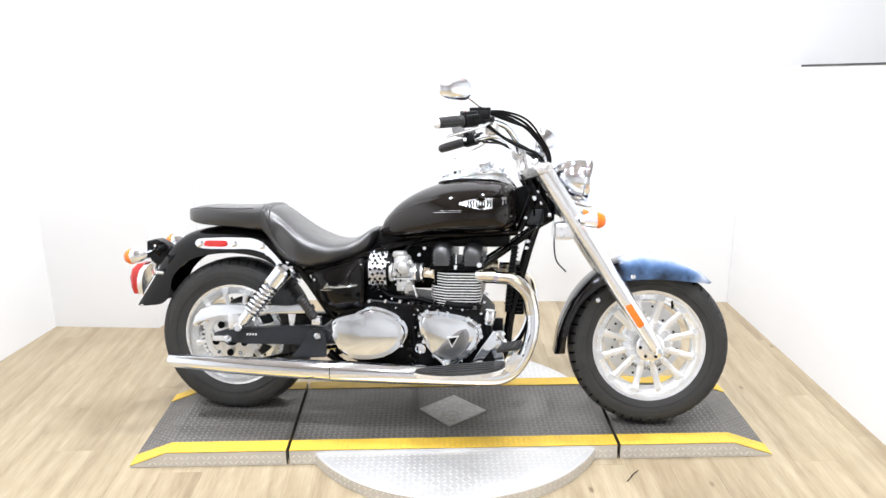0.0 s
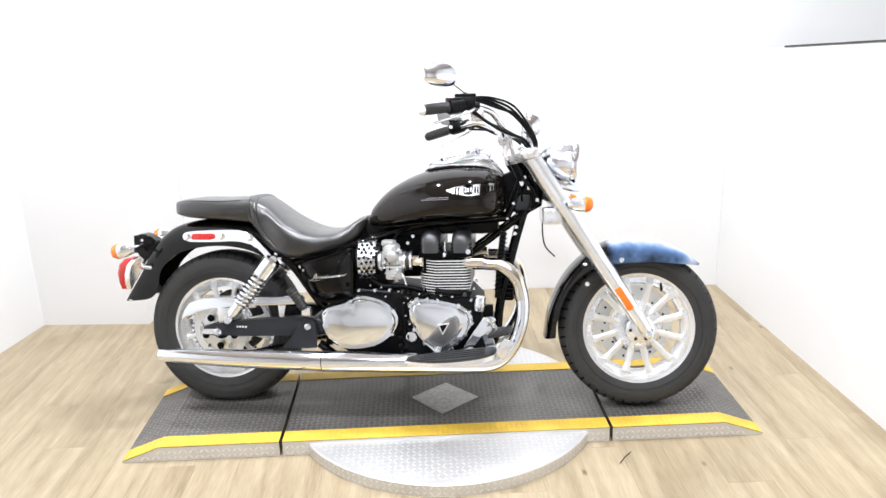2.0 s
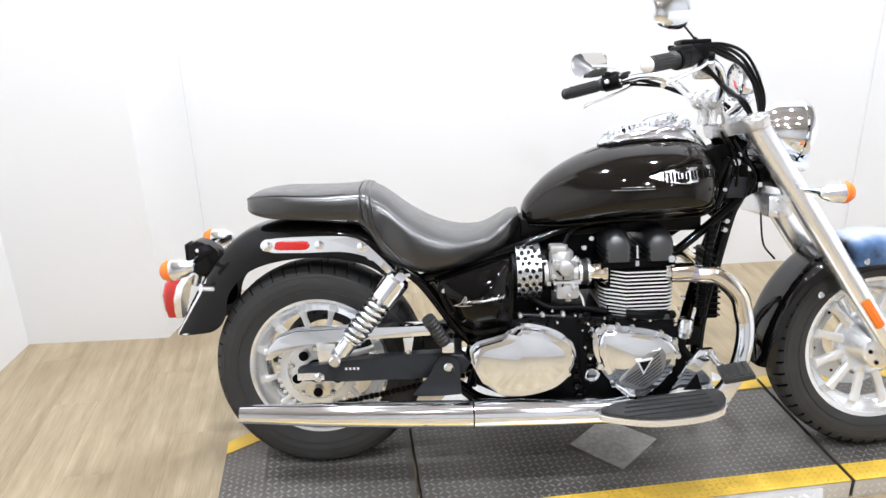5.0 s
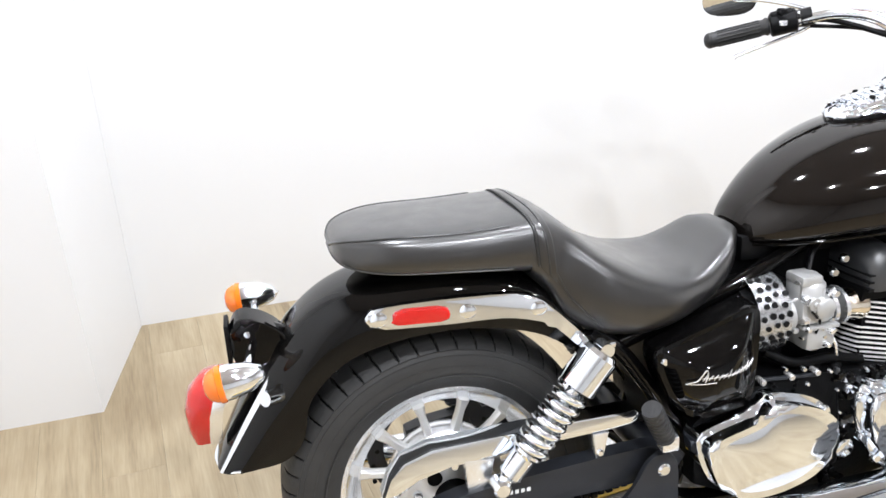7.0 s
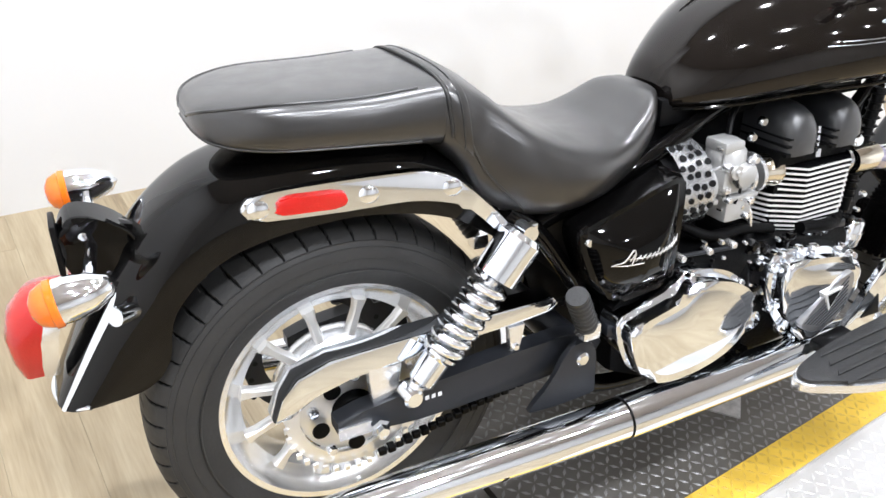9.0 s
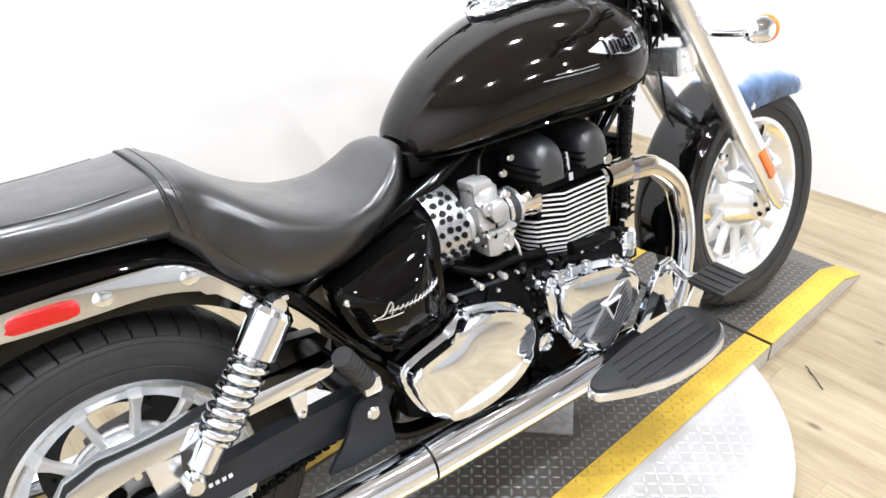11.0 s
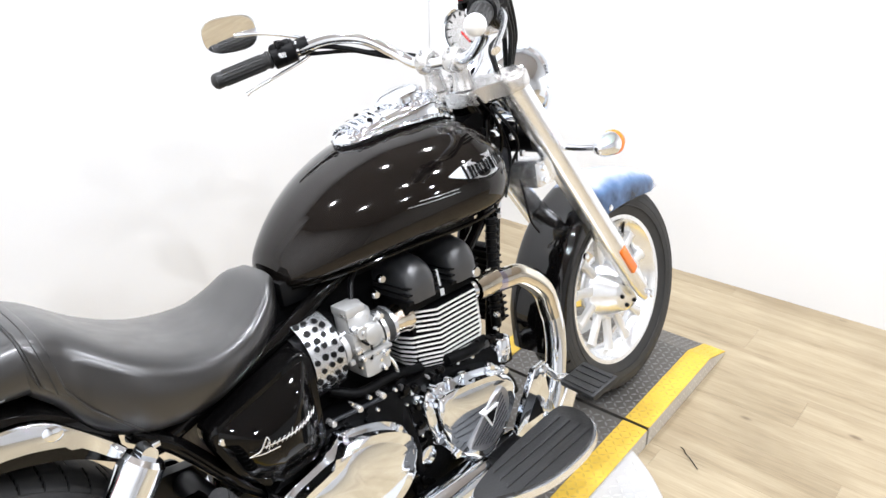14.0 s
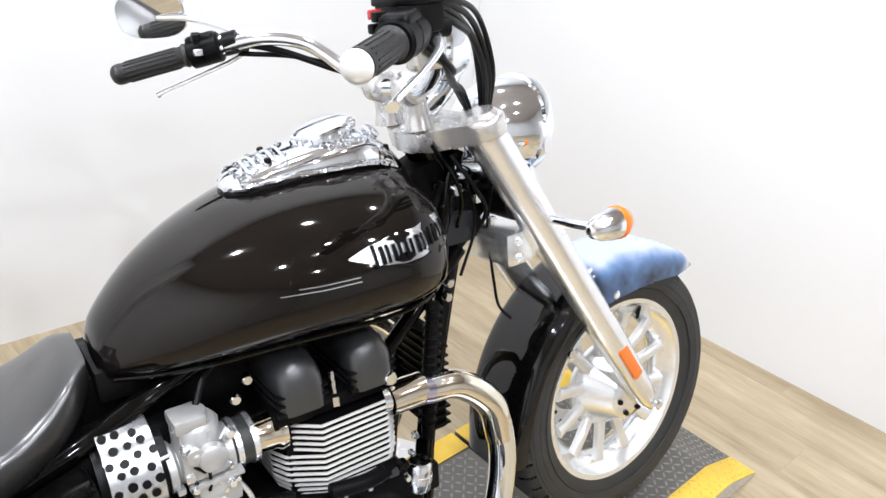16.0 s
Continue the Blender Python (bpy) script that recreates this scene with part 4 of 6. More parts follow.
tri = [(0.012, 0.352), (0.056, 0.359), (0.03, 0.314)]
tri_i = [(0.0327 + (x - 0.0327) * 0.68, 0.3417 + (z - 0.3417) * 0.68) for x, z in tri]
bp("fluted_panel", slab(smooth_outline([(-0.03, 0.296), (0.0, 0.33), (0.04, 0.366), (0.078, 0.384), (0.092, 0.35), (0.07, 0.3), (0.035, 0.27), (-0.006, 0.276)], 3), -0.19, -0.2145, 0.004, 2), M_FLUTE, "grey fluted panel", eng)
for k in range(7):
    f_ = k / 6
    bp("flute", tube([(-0.024 + 0.05 * f_, -0.2148, 0.297 - 0.018 * f_), (0.03 + 0.03 * f_, -0.2152, 0.336 - 0.034 * f_), (0.072 + 0.01 * f_, -0.2148, 0.374 - 0.056 * f_)], 0.0012, 6), M_SWING, "", eng)
bp("badge", slab(tri, -0.195, -0.2185), M_FIN, "bright triangular badge", eng, smooth=False)
bp("badge_inlay", slab(tri_i, -0.2, -0.2198), M_SATIN, "black badge centre", eng, smooth=False)
bp("cover_slot", slab(smooth_outline([(-0.06, 0.385), (-0.052, 0.396), (-0.02, 0.398), (0.0, 0.392), (-0.01, 0.383), (-0.045, 0.379)], 3), -0.18, -0.2035, 0.003, 2), M_SATIN, "dark slot in the cover", eng)
# sprocket cover: teardrop
spr = smooth_outline([(-0.425, 0.388), (-0.405, 0.41), (-0.36, 0.423), (-0.318, 0.436), (-0.287, 0.457), (-0.24, 0.453), (-0.19, 0.435), (-0.155, 0.408), (-0.138, 0.375), (-0.146, 0.335), (-0.18, 0.298), (-0.22, 0.278), (-0.277, 0.266), (-0.34, 0.268), (-0.385, 0.29), (-0.415, 0.34)], 3)
spr = [(x, z - 0.008) for x, z in spr]
bp("sprocket_cover", slab(spr, -0.13, -0.172, 0.005, 3), M_CHROME, "chrome teardrop sprocket cover", eng)
face = lambda f, dz=0.0: [(-0.288 + (x + 0.288) * f, 0.345 + dz + (z - 0.345) * f) for x, z in spr]
bp("cover_body", slab(face(0.95, -0.003), -0.165, -0.202, 0.014, 5), M_CHROME, "polished raised body", eng, sharp=60)
bp("cover_dome", dome(face(0.82, -0.003), -0.2015, -0.208, 8, 2.2), M_CHROME, "polished bulging face", eng)
for x, z in ((-0.285, 0.452), (-0.165, 0.41), (-0.16, 0.315), (-0.23, 0.276)):
    bp("cover_bolt", bolt(x, -0.174, z - 0.008, 0.008, 0.01), M_CHROME, "", eng)
bp("gear_shaft", lathe([(0, 0.02), (0.012, 0.02), (0.014, 0.016), (0.006, 0.014), (0.006, 0)], (-0.093, -0.15, 0.292), (0, -1, 0), 24), M_CHROME, "round chrome cap", eng)
bp("link_rod", rod((-0.285, -0.15, 0.468), (-0.165, -0.15, 0.458), 0.004, 10), M_SWING, "dark link rod over the cover", eng)
for x in (-0.285, -0.225, -0.17):
    bp("link_joint", lathe([(-0.01, 0), (-0.01, 0.005), (-0.008, 0.0065), (0.008, 0.0065), (0.01, 0.005), (0.01, 0)], (x, -0.15, 0.466), (0, -1, 0), 14), M_YOKE, "", eng)
random.seed(4)
for k in range(26):
    x, z = random.uniform(-0.13, -0.09) if k % 2 else random.uniform(-0.28, 0.12), random.uniform(0.24, 0.46) if k % 2 else random.uniform(0.44, 0.468)
    bp("case_bolt", bolt(x, -0.15, z, random.uniform(0.003, 0.006), 0.006), M_CHROMESOFT if k % 5 == 0 else M_ENGINE, "", eng)
for k in range(34):
    x, z = (random.uniform(-0.135, -0.088), random.uniform(0.22, 0.46)) if k % 3 else (random.uniform(-0.1, 0.13), random.uniform(0.437, 0.455))
    if k % 4 == 0:
        bp("case_boss", lathe([(0, 0), (0, 0.011), (0.012, 0.009), (0.014, 0.0)], (x, -0.149, z), (0, -1, 0), 12), M_BLACK, "", eng)
    else:
        bp("casting_rib", box(x, -0.152, z, random.uniform(0.006, 0.02), 0.01, random.uniform(0.005, 0.018), 0.002), M_BLACK if k % 2 else M_COVER, "", eng)
for x, z, r_ in ((-0.115, 0.452, 0.006), (-0.1, 0.415, 0.005), (-0.112, 0.372, 0.0045), (-0.098, 0.34, 0.005), (0.02, 0.447, 0.005), (0.062, 0.442, 0.006), (0.13, 0.428, 0.006), (-0.06, 0.452, 0.0045), (-0.2, 0.478, 0.005), (-0.24, 0.485, 0.004), (0.142, 0.47, 0.005), (0.15, 0.5, 0.006)):
    bp("case_screw", bolt(x, -0.152, z, r_, 0.008), M_CHROME, "", eng)
# black hoses and casting bosses between the covers
for pts, r in (([(-0.1, -0.13, 0.24), (-0.115, -0.15, 0.3), (-0.12, -0.14, 0.4), (-0.1, -0.12, 0.47)], 0.014), ([(-0.14, -0.12, 0.25), (-0.13, -0.14, 0.35), (-0.15, -0.12, 0.48)], 0.011),
               ([(-0.25, -0.11, 0.5), (-0.2, -0.13, 0.478), (-0.12, -0.13, 0.475), (-0.05, -0.13, 0.46)], 0.01), ([(0.0, -0.15, 0.46), (0.06, -0.155, 0.455), (0.12, -0.14, 0.45)], 0.012)):
    bp("hose", tube(pts, r, 10), M_ENGINE, "", eng)

# ---- carburettor and air intake ----
carb = group("carburettor", "bare alloy carburettor with black rubber mounts")
Y = -0.1
bp("carb_body", lathe([(-0.215, 0.02), (-0.215, 0.036), (-0.205, 0.036), (-0.2, 0.028), (-0.15, 0.03), (-0.145, 0.034), (-0.125, 0.034), (-0.12, 0.0)], (0, Y, 0.567), (1, 0, 0), 28), M_CARB, "", carb)
bp("carb_top", lathe([(0.025, 0.032), (0.06, 0.032), (0.066, 0.027), (0.066, 0.02), (0.078, 0.018), (0.08, 0.0)], (-0.168, Y - 0.008, 0.567), (0, 0, 1), 28), M_CARB, "round slide cap", carb)
bp("carb_block", box(-0.168, Y - 0.008, 0.577, 0.062, 0.064, 0.045, 0.008), M_CARB, "", carb)
bp("float_bowl", box(-0.155, Y - 0.012, 0.525, 0.062, 0.06, 0.046, 0.01, 2), M_CARB, "float bowl", carb)
bp("bowl_flange", box(-0.157, Y - 0.012, 0.549, 0.074, 0.068, 0.008, 0.003), M_CARB, "", carb)
bp("bowl_plug", lathe([(0, 0.013), (-0.012, 0.013), (-0.014, 0.009), (-0.014, 0.0)], (-0.15, Y - 0.012, 0.503), (0, 0, 1), 6), M_YOKE, "", carb, smooth=False)
bp("top_cap", box(-0.178, Y - 0.012, 0.638, 0.044, 0.046, 0.02, 0.006, 2), M_CARB, "pale square slide cover", carb)
bp("side_boss", lathe([(0, 0.02), (0.012, 0.02), (0.015, 0.016), (0.015, 0.0)], (-0.16, Y - 0.04, 0.59), (0, -1, 0), 24), M_CARB, "", carb)
bp("mount_rubber", lathe([(-0.124, 0.03), (-0.124, 0.034), (-0.09, 0.034), (-0.09, 0.03)], (0, Y, 0.567), (1, 0, 0), 28), M_RUBBER, "black rubber mount", carb)
for x in (-0.122, -0.098):
    bp("hose_clamp", lathe([(x, 0.034), (x, 0.037), (x + 0.008, 0.037), (x + 0.008, 0.034)], (0, Y, 0.567), (1, 0, 0), 28), M_CHROMESOFT, "bright hose clamp", carb)
bp("inlet_stub", lathe([(-0.09, 0.0), (-0.09, 0.027), (-0.06, 0.03), (-0.055, 0.034), (-0.045, 0.034)], (0, Y, 0.567), (1, 0, 0), 24), M_BRASSY, "yellowed metal inlet stub", carb)
for x, y, z, r in ((-0.19, -0.02, 0.605, 0.008), (-0.13, -0.02, 0.61, 0.008), (-0.14, -0.03, 0.54, 0.007), (-0.19, -0.03, 0.55, 0.006), (-0.155, -0.04, 0.52, 0.006)):
    bp("screw", bolt(x, Y + y - 0.012, z, r, 0.01), M_CHROMESOFT, "", carb)
random.seed(8)
for k in range(22):
    x_, z_ = random.uniform(-0.212, -0.128), random.uniform(0.515, 0.64)
    y_ = Y - 0.036 - 0.012 * random.random() + 0.5 * abs(z_ - 0.575) * 0.5
    if k % 3 == 0:
        bp("carb_lug", box(x_, y_, z_, random.uniform(0.008, 0.02), 0.014, random.uniform(0.006, 0.014), 0.002), M_CARB if k % 2 else M_YOKE, "", carb)
    elif k % 3 == 1:
        bp("carb_screw", bolt(x_, y_ - 0.004, z_, random.uniform(0.0035, 0.006), 0.007), M_CHROME, "", carb)
    else:
        bp("linkage", rod((x_, y_ - 0.006, z_), (x_ + random.uniform(-0.02, 0.02), y_ - 0.006, z_ + random.uniform(-0.02, 0.02)), 0.0024, 8), M_CHROMESOFT if k % 2 else M_SATIN, "", carb)
bp("throttle_pulley", lathe([(0, 0.0), (0, 0.012), (0.002, 0.0095), (0.004, 0.012), (0.004, 0.005), (0.008, 0.004), (0.008, 0.0)], (-0.182, Y - 0.047, 0.6), (0, -1, 0), 24), M_CARB, "small throttle pulley", carb)
for k in range(5):
    bp("cap_rib", box(-0.168 + 0.03 * math.cos(k * 1.2566), Y - 0.008 + 0.03 * math.sin(k * 1.2566), 0.61, 0.006, 0.006, 0.032, 0.001), M_CARB, "", carb)
bp("drain_hose", tube([(-0.13, Y - 0.03, 0.53), (-0.115, Y - 0.035, 0.5), (-0.105, Y - 0.03, 0.455), (-0.1, Y - 0.03, 0.43)], 0.004, 8), M_CHROMESOFT, "thin grey drain hose", carb)
bp("throttle_cable", tube([(-0.16, Y, 0.645), (-0.13, Y + 0.02, 0.68), (-0.05, Y + 0.05, 0.7), (0.1, -0.05, 0.71)], 0.005, 8), M_SATIN, "", carb)

shield = group("intake_shield", "chrome perforated intake shield")
cy, cz, R = -0.07, 0.568, 0.08
lo = []
for a in np.linspace(-82, 82, 25):
    lo.append((cy - R * math.cos(radians(a)) * 0.95, cz + 0.078 * math.sin(radians(a)) * 1.0))
bm = bmesh.new()
A = [bm.verts.new((-0.29, y, z)) for y, z in lo]
B = [bm.verts.new((-0.224, y, z)) for y, z in lo]
for i in range(len(lo) - 1):
    bm.faces.new((A[i], A[i + 1], B[i + 1], B[i]))
bmesh.ops.solidify(bm, geom=list(bm.faces), thickness=0.003)
bp("shield_plate", bm, M_CHROMESOFT, "", shield)
random.seed(5)
for i in range(11):
    for j in range(4):
        a = -66 + 13.2 * i + random.uniform(-2.5, 2.5)
        x = -0.284 + j * 0.0185 + (0.0092 if i % 2 else 0) + random.uniform(-0.0015, 0.0015)
        if x > -0.228:
            continue
        n = Vector((0, -math.cos(radians(a)), math.sin(radians(a))))
        c = Vector((x, cy - R * math.cos(radians(a)) * 0.95, cz + 0.078 * math.sin(radians(a))))
        r_ = random.uniform(0.0052, 0.0064)
        bp("hole", lathe([(-0.002, 0), (-0.002, r_), (0.0022, r_), (0.0022, 0)], c, n, 12), M_SATIN, "", shield)
bp("intake_drum", lathe([(-0.3, 0.0), (-0.3, 0.06), (-0.21, 0.06), (-0.21, 0.0)], (0, cy, cz), (1, 0, 0), 24), M_SATIN, "", shield)

for g_ in (eng, carb, shield):
    g_.scale = (1, 1.1, 1)

# ---- frame ----
fr = group("frame", "black tubular steel frame")
for s in (-1, 1):
    bp("downtube", tube([(0.345, s * 0.03, 0.8), (0.29, s * 0.045, 0.62), (0.235, s * 0.06, 0.40), (0.215, s * 0.07, 0.27), (0.15, s * 0.08, 0.19), (0.0, s * 0.09, 0.18), (-0.35, s * 0.1, 0.19), (-0.46, s * 0.105, 0.25)], 0.017, 14), M_BLACK, "", fr)
    bp("brace_tube", rod((0.33, s * 0.05, 0.735), (0.12, s * 0.09, 0.585), 0.0125, 14), M_BLACK, "", fr)
    bp("seat_tube", tube([(-0.6, s * 0.115, 0.60), (-0.54, s * 0.12, 0.545), (-0.46, s * 0.12, 0.43), (-0.4, s * 0.115, 0.35), (-0.42, s * 0.11, 0.25)], 0.015, 14), M_BLACK, "", fr)
    bp("top_rail", tube([(0.26, s * 0.05, 0.72), (-0.1, s * 0.06, 0.69), (-0.3, s * 0.09, 0.63), (-0.55, s * 0.11, 0.56)], 0.016, 12), M_BLACK, "", fr)
    for x, z in ((0.297, 0.685), (0.292, 0.66)):
        bp("frame_bolt", bolt(x, s * 0.062, z, 0.009, 0.008, (0, s, 0)), M_CHROME, "", fr)
for s in (-1, 1):
    bp("head_tube", tube([(0.345, s * 0.03, 0.9), (0.3, s * 0.05, 0.8), (0.262, s * 0.06, 0.72)], 0.014, 12), M_BLACK, "", fr)
    for x, z in ((0.33, 0.868), (0.288, 0.772)):
        bp("frame_bolt", bolt(x, s * 0.06, z, 0.008, 0.008, (0, s, 0)), M_CHROME, "", fr)
bp("head_stock", rod((0.29, 0, 0.93), (0.385, 0, 0.775), 0.035, 20), M_BLACK, "", fr)
bp("gusset", slab([(0.26, 0.75), (0.30, 0.86), (0.36, 0.83), (0.385, 0.77), (0.33, 0.72)], 0.04, -0.045, 0.006), M_SATIN, "black pressed gusset", fr)
bp("head_lug", bolt(0.318, -0.06, 0.845, 0.012, 0.012), M_CHROME, "", fr)
bp("battery_box", box(-0.33, 0, 0.53, 0.28, 0.2, 0.2, 0.01), M_SATIN, "black plastic box behind the side cover", fr)
# filler block added so the space behind the carburettor stays black
bp("air_box", box(-0.16, 0.035, 0.595, 0.33, 0.15, 0.2, 0.012), M_ENGINE, "black filler block for the dark wiring and air box space behind the carburettor", fr)
bp("under_tray", box(-0.02, 0, 0.685, 0.5, 0.12, 0.05, 0.01), M_SATIN, "", fr)
cool = group("oil_cooler", "black finned oil cooler between the frame tubes")
bp("core", box(0.268, 0, 0.5, 0.03, 0.12, 0.19, 0.004), M_ENGINE, "", cool)
for k in range(11):
    bp("cooler_fin", box(0.268, 0, 0.415 + k * 0.017, 0.04, 0.13, 0.004), M_SATIN, "", cool, smooth=False)
bp("ribbed_hose", tube([(0.25, -0.085, 0.67), (0.235, -0.085, 0.55), (0.225, -0.085, 0.42)], 0.012, 12), M_SATIN, "black ribbed hose", cool)
for k in range(14):
    bp("hose_rib", lathe([(-0.003, 0.012), (0, 0.0165), (0.003, 0.012)], (0.25 - 0.0018 * k, -0.085, 0.66 - k * 0.016), (0, 0, 1), 12), M_SATIN, "", cool)
bp("regulator", box(0.325, -0.045, 0.775, 0.06, 0.03, 0.055, 0.006), M_SWING, "dark metal block under the tank nose")
for pts in ([(0.395, -0.05, 0.715), (0.395, -0.06, 0.66), (0.405, -0.06, 0.61), (0.44, -0.05, 0.57)], [(0.34, -0.06, 0.86), (0.35, -0.07, 0.78), (0.31, -0.08, 0.70)],
            [(0.37, -0.03, 0.95), (0.4, -0.05, 0.86), (0.39, -0.05, 0.76)]):
    bp("cable", tube(pts, 0.0028, 8), M_SATIN, "thin black cable")

for zz in (0.78, 0.815, 0.85):
    bp("wiring_clip", box(0.325 - (zz - 0.83) * 0.5, -0.036, zz, 0.05, 0.008, 0.012, 0.003), M_BLACK, "")
bp("ignition_lock", lathe([(0, 0), (0, 0.013), (0.006, 0.013), (0.008, 0.009), (0.008, 0)], (0.3, -0.036, 0.81), (0, -1, 0), 20), M_CHROMESOFT, "small chrome lock")
# black plate added to darken the see-through gap between tank and fork
bp("wiring_cover", slab([(0.225, 0.87), (0.32, 0.905), (0.385, 0.81), (0.395, 0.76), (0.34, 0.73), (0.235, 0.75)], 0.034, -0.034, 0.01, 2), M_ENGINE, "dark infill plate added in the wiring gap behind the fork")
random.seed(21)
for k in (0, 2):
    x, z = 0.29 + 0.02 * k * 0.9, 0.9 - 0.012 * k
    bp("cable", tube([(x - 0.02, -0.07, z + 0.03), (x + random.uniform(0, 0.03), -0.085 - 0.01 * random.random(), z - 0.02), (x + random.uniform(-0.02, 0.05), -0.085, z - 0.07), (x + 0.03, -0.06, z - 0.12)], random.uniform(0.0025, 0.005), 7), M_SATIN if k % 3 else M_BLACK, "thin black cable")
for x, y, z in ((0.345, -0.086, 0.83), (0.375, -0.084, 0.785)):
    bp("connector", box(x, y, z, 0.012, 0.01, 0.014, 0.003), M_CHROMESOFT, "small bright connector")

# ---- side cover with script ----
cover = smooth_outline([(-0.503, 0.56), (-0.49, 0.572), (-0.404, 0.598), (-0.325, 0.622), (-0.306, 0.612), (-0.303, 0.53), (-0.309, 0.445), (-0.326, 0.428), (-0.405, 0.418), (-0.428, 0.425), (-0.465, 0.455), (-0.5, 0.53)], 3)
side = group("side_cover", "glossy black side cover with silver script")
bp("panel", slab(cover, -0.1, -0.14, 0.012, 4), M_BLACK, "", side)
bp("panel_bulge", dome([(-0.4 + (x + 0.4) * 0.9, 0.52 + (z - 0.52) * 0.9) for x, z in cover], -0.139, -0.176, 10, 2.0), M_BLACK, "", side)
bp("panel_far", slab(cover, 0.1, 0.14, 0.012, 4), M_BLACK, "", side)
bp("rubber_stop", bolt(-0.488, -0.137, 0.545, 0.008, 0.007), M_CHROME, "", side)

side.scale = (1, 1.26, 1)


# ---- swingarm, drive and rear suspension ----
sw = group("swingarm", "dark grey box-section swingarm")
arm = [(-0.9, 0.325), (-0.86, 0.338), (-0.77, 0.352), (-0.6, 0.366), (-0.5, 0.37), (-0.44, 0.36), (-0.42, 0.33), (-0.44, 0.295), (-0.54, 0.284), (-0.77, 0.281), (-0.88, 0.286), (-0.9, 0.30)]
arm = [(x, 0.321 + (z - 0.321) * 0.84) for x, z in arm]
for s in (-1, 1):
    bp("arm", slab(arm, s * 0.105, s * 0.135, 0.006, 2), M_SWING, "", sw)
bp("pivot", rod((-0.47, -0.14, 0.325), (-0.47, 0.14, 0.325), 0.028, 20), M_SWING, "", sw)
bp("axle_plate", slab([(-0.9, 0.297), (-0.9, 0.317), (-0.83, 0.317), (-0.83, 0.297)], -0.135, -0.139), M_CHROMESOFT, "bright axle adjuster plate", sw, smooth=False)
bp("axle_nut", lathe([(0, 0), (0, 0.016), (0.012, 0.016), (0.014, 0.01), (0.024, 0.009), (0.024, 0)], (-0.838, -0.137, 0.307), (0, -1, 0), 6), M_CHROME, "", sw, smooth=False)
for k in range(4):
    bp("warning_mark", slab([(-0.768 + k * 0.011, 0.321), (-0.768 + k * 0.011, 0.328), (-0.7615 + k * 0.011, 0.3285), (-0.7615 + k * 0.011, 0.3215)], -0.135, -0.1358), M_WHITEINK, "small white label bar", sw, smooth=False)
drive = group("chain_drive", "rear sprocket and drive chain")
bp("sprocket", lathe([(-0.098, 0.086), (-0.092, 0.086), (-0.092, 0.108), (-0.098, 0.108)], RW, (0, 1, 0), 64, closed=True), M_ALU, "steel rear sprocket", drive)
for k in range(36):
    a = 2 * math.pi * k / 36
    bp("tooth", box(RW.x + 0.11 * math.cos(a), -0.095, RW.z + 0.11 * math.sin(a), 0.008, 0.006, 0.008, 0), M_ALU, "", drive, smooth=False)
for k in range(5):
    a = 2 * math.pi * k / 5 + 0.3
    bp("sprocket_nut", bolt(RW.x + 0.072 * math.cos(a), -0.098, RW.z + 0.072 * math.sin(a), 0.009, 0.01), M_CHROME, "", drive)
bp("carrier", lathe([(-0.1, 0.0), (-0.1, 0.045), (-0.09, 0.084), (-0.07, 0.084)], RW, (0, 1, 0), 40), M_ALU, "dull alloy sprocket carrier", drive)
for k in range(5):
    a = 2 * math.pi * (k + 0.5) / 5 + 0.3
    bp("carrier_window", lathe([(0, 0), (0, 0.014), (0.003, 0.014), (0.003, 0)], (RW.x + 0.06 * math.cos(a), -0.0955, RW.z + 0.06 * math.sin(a)), (0, -1, 0), 16), M_ENGINE, "", drive)
bp("hub_cap", lathe([(-0.112, 0.0), (-0.112, 0.026), (-0.104, 0.034), (-0.096, 0.036)], RW, (0, 1, 0), 28), M_ENGINE, "black hub cap", drive)
for p, q in (((-0.82, 0.417), (-0.36, 0.385)), ((-0.82, 0.197), (-0.36, 0.29))):
    for k in range(30):
        f = (k + 0.5) / 30
        x, z = p[0] + (q[0] - p[0]) * f, p[1] + (q[1] - p[1]) * f
        bp("chain_link", box(x, -0.095, z, 0.014, 0.016 if k % 2 else 0.011, 0.013, 0.002, 1), M_ENGINE, "", drive, smooth=False)
guard = [(-0.99, 0.352), (-0.975, 0.39), (-0.951, 0.417), (-0.90, 0.434), (-0.72, 0.437), (-0.52, 0.438), (-0.51, 0.424), (-0.53, 0.408), (-0.72, 0.404), (-0.87, 0.40), (-0.93, 0.385), (-0.965, 0.352)]
cgd = bp("chain_guard", slab(guard, -0.1, -0.14, 0.006, 2), M_CHROME, "long chrome chain guard")
bp("guard_bracket", slab([(-0.605, 0.405), (-0.575, 0.405), (-0.585, 0.355), (-0.6, 0.355)], -0.13, -0.143, 0.002), M_CHROMESOFT, "", cgd)
bp("guard_bolt", bolt(-0.592, -0.142, 0.366, 0.007, 0.005), M_CHROME, "", cgd)
bp("caliper_bracket", slab([(-0.845, 0.40), (-0.79, 0.395), (-0.8, 0.345), (-0.84, 0.335)], -0.115, -0.128, 0.003), M_CHROMESOFT, "bright bracket by the shock foot", sw)

sw.scale = (1, 1.1, 1)

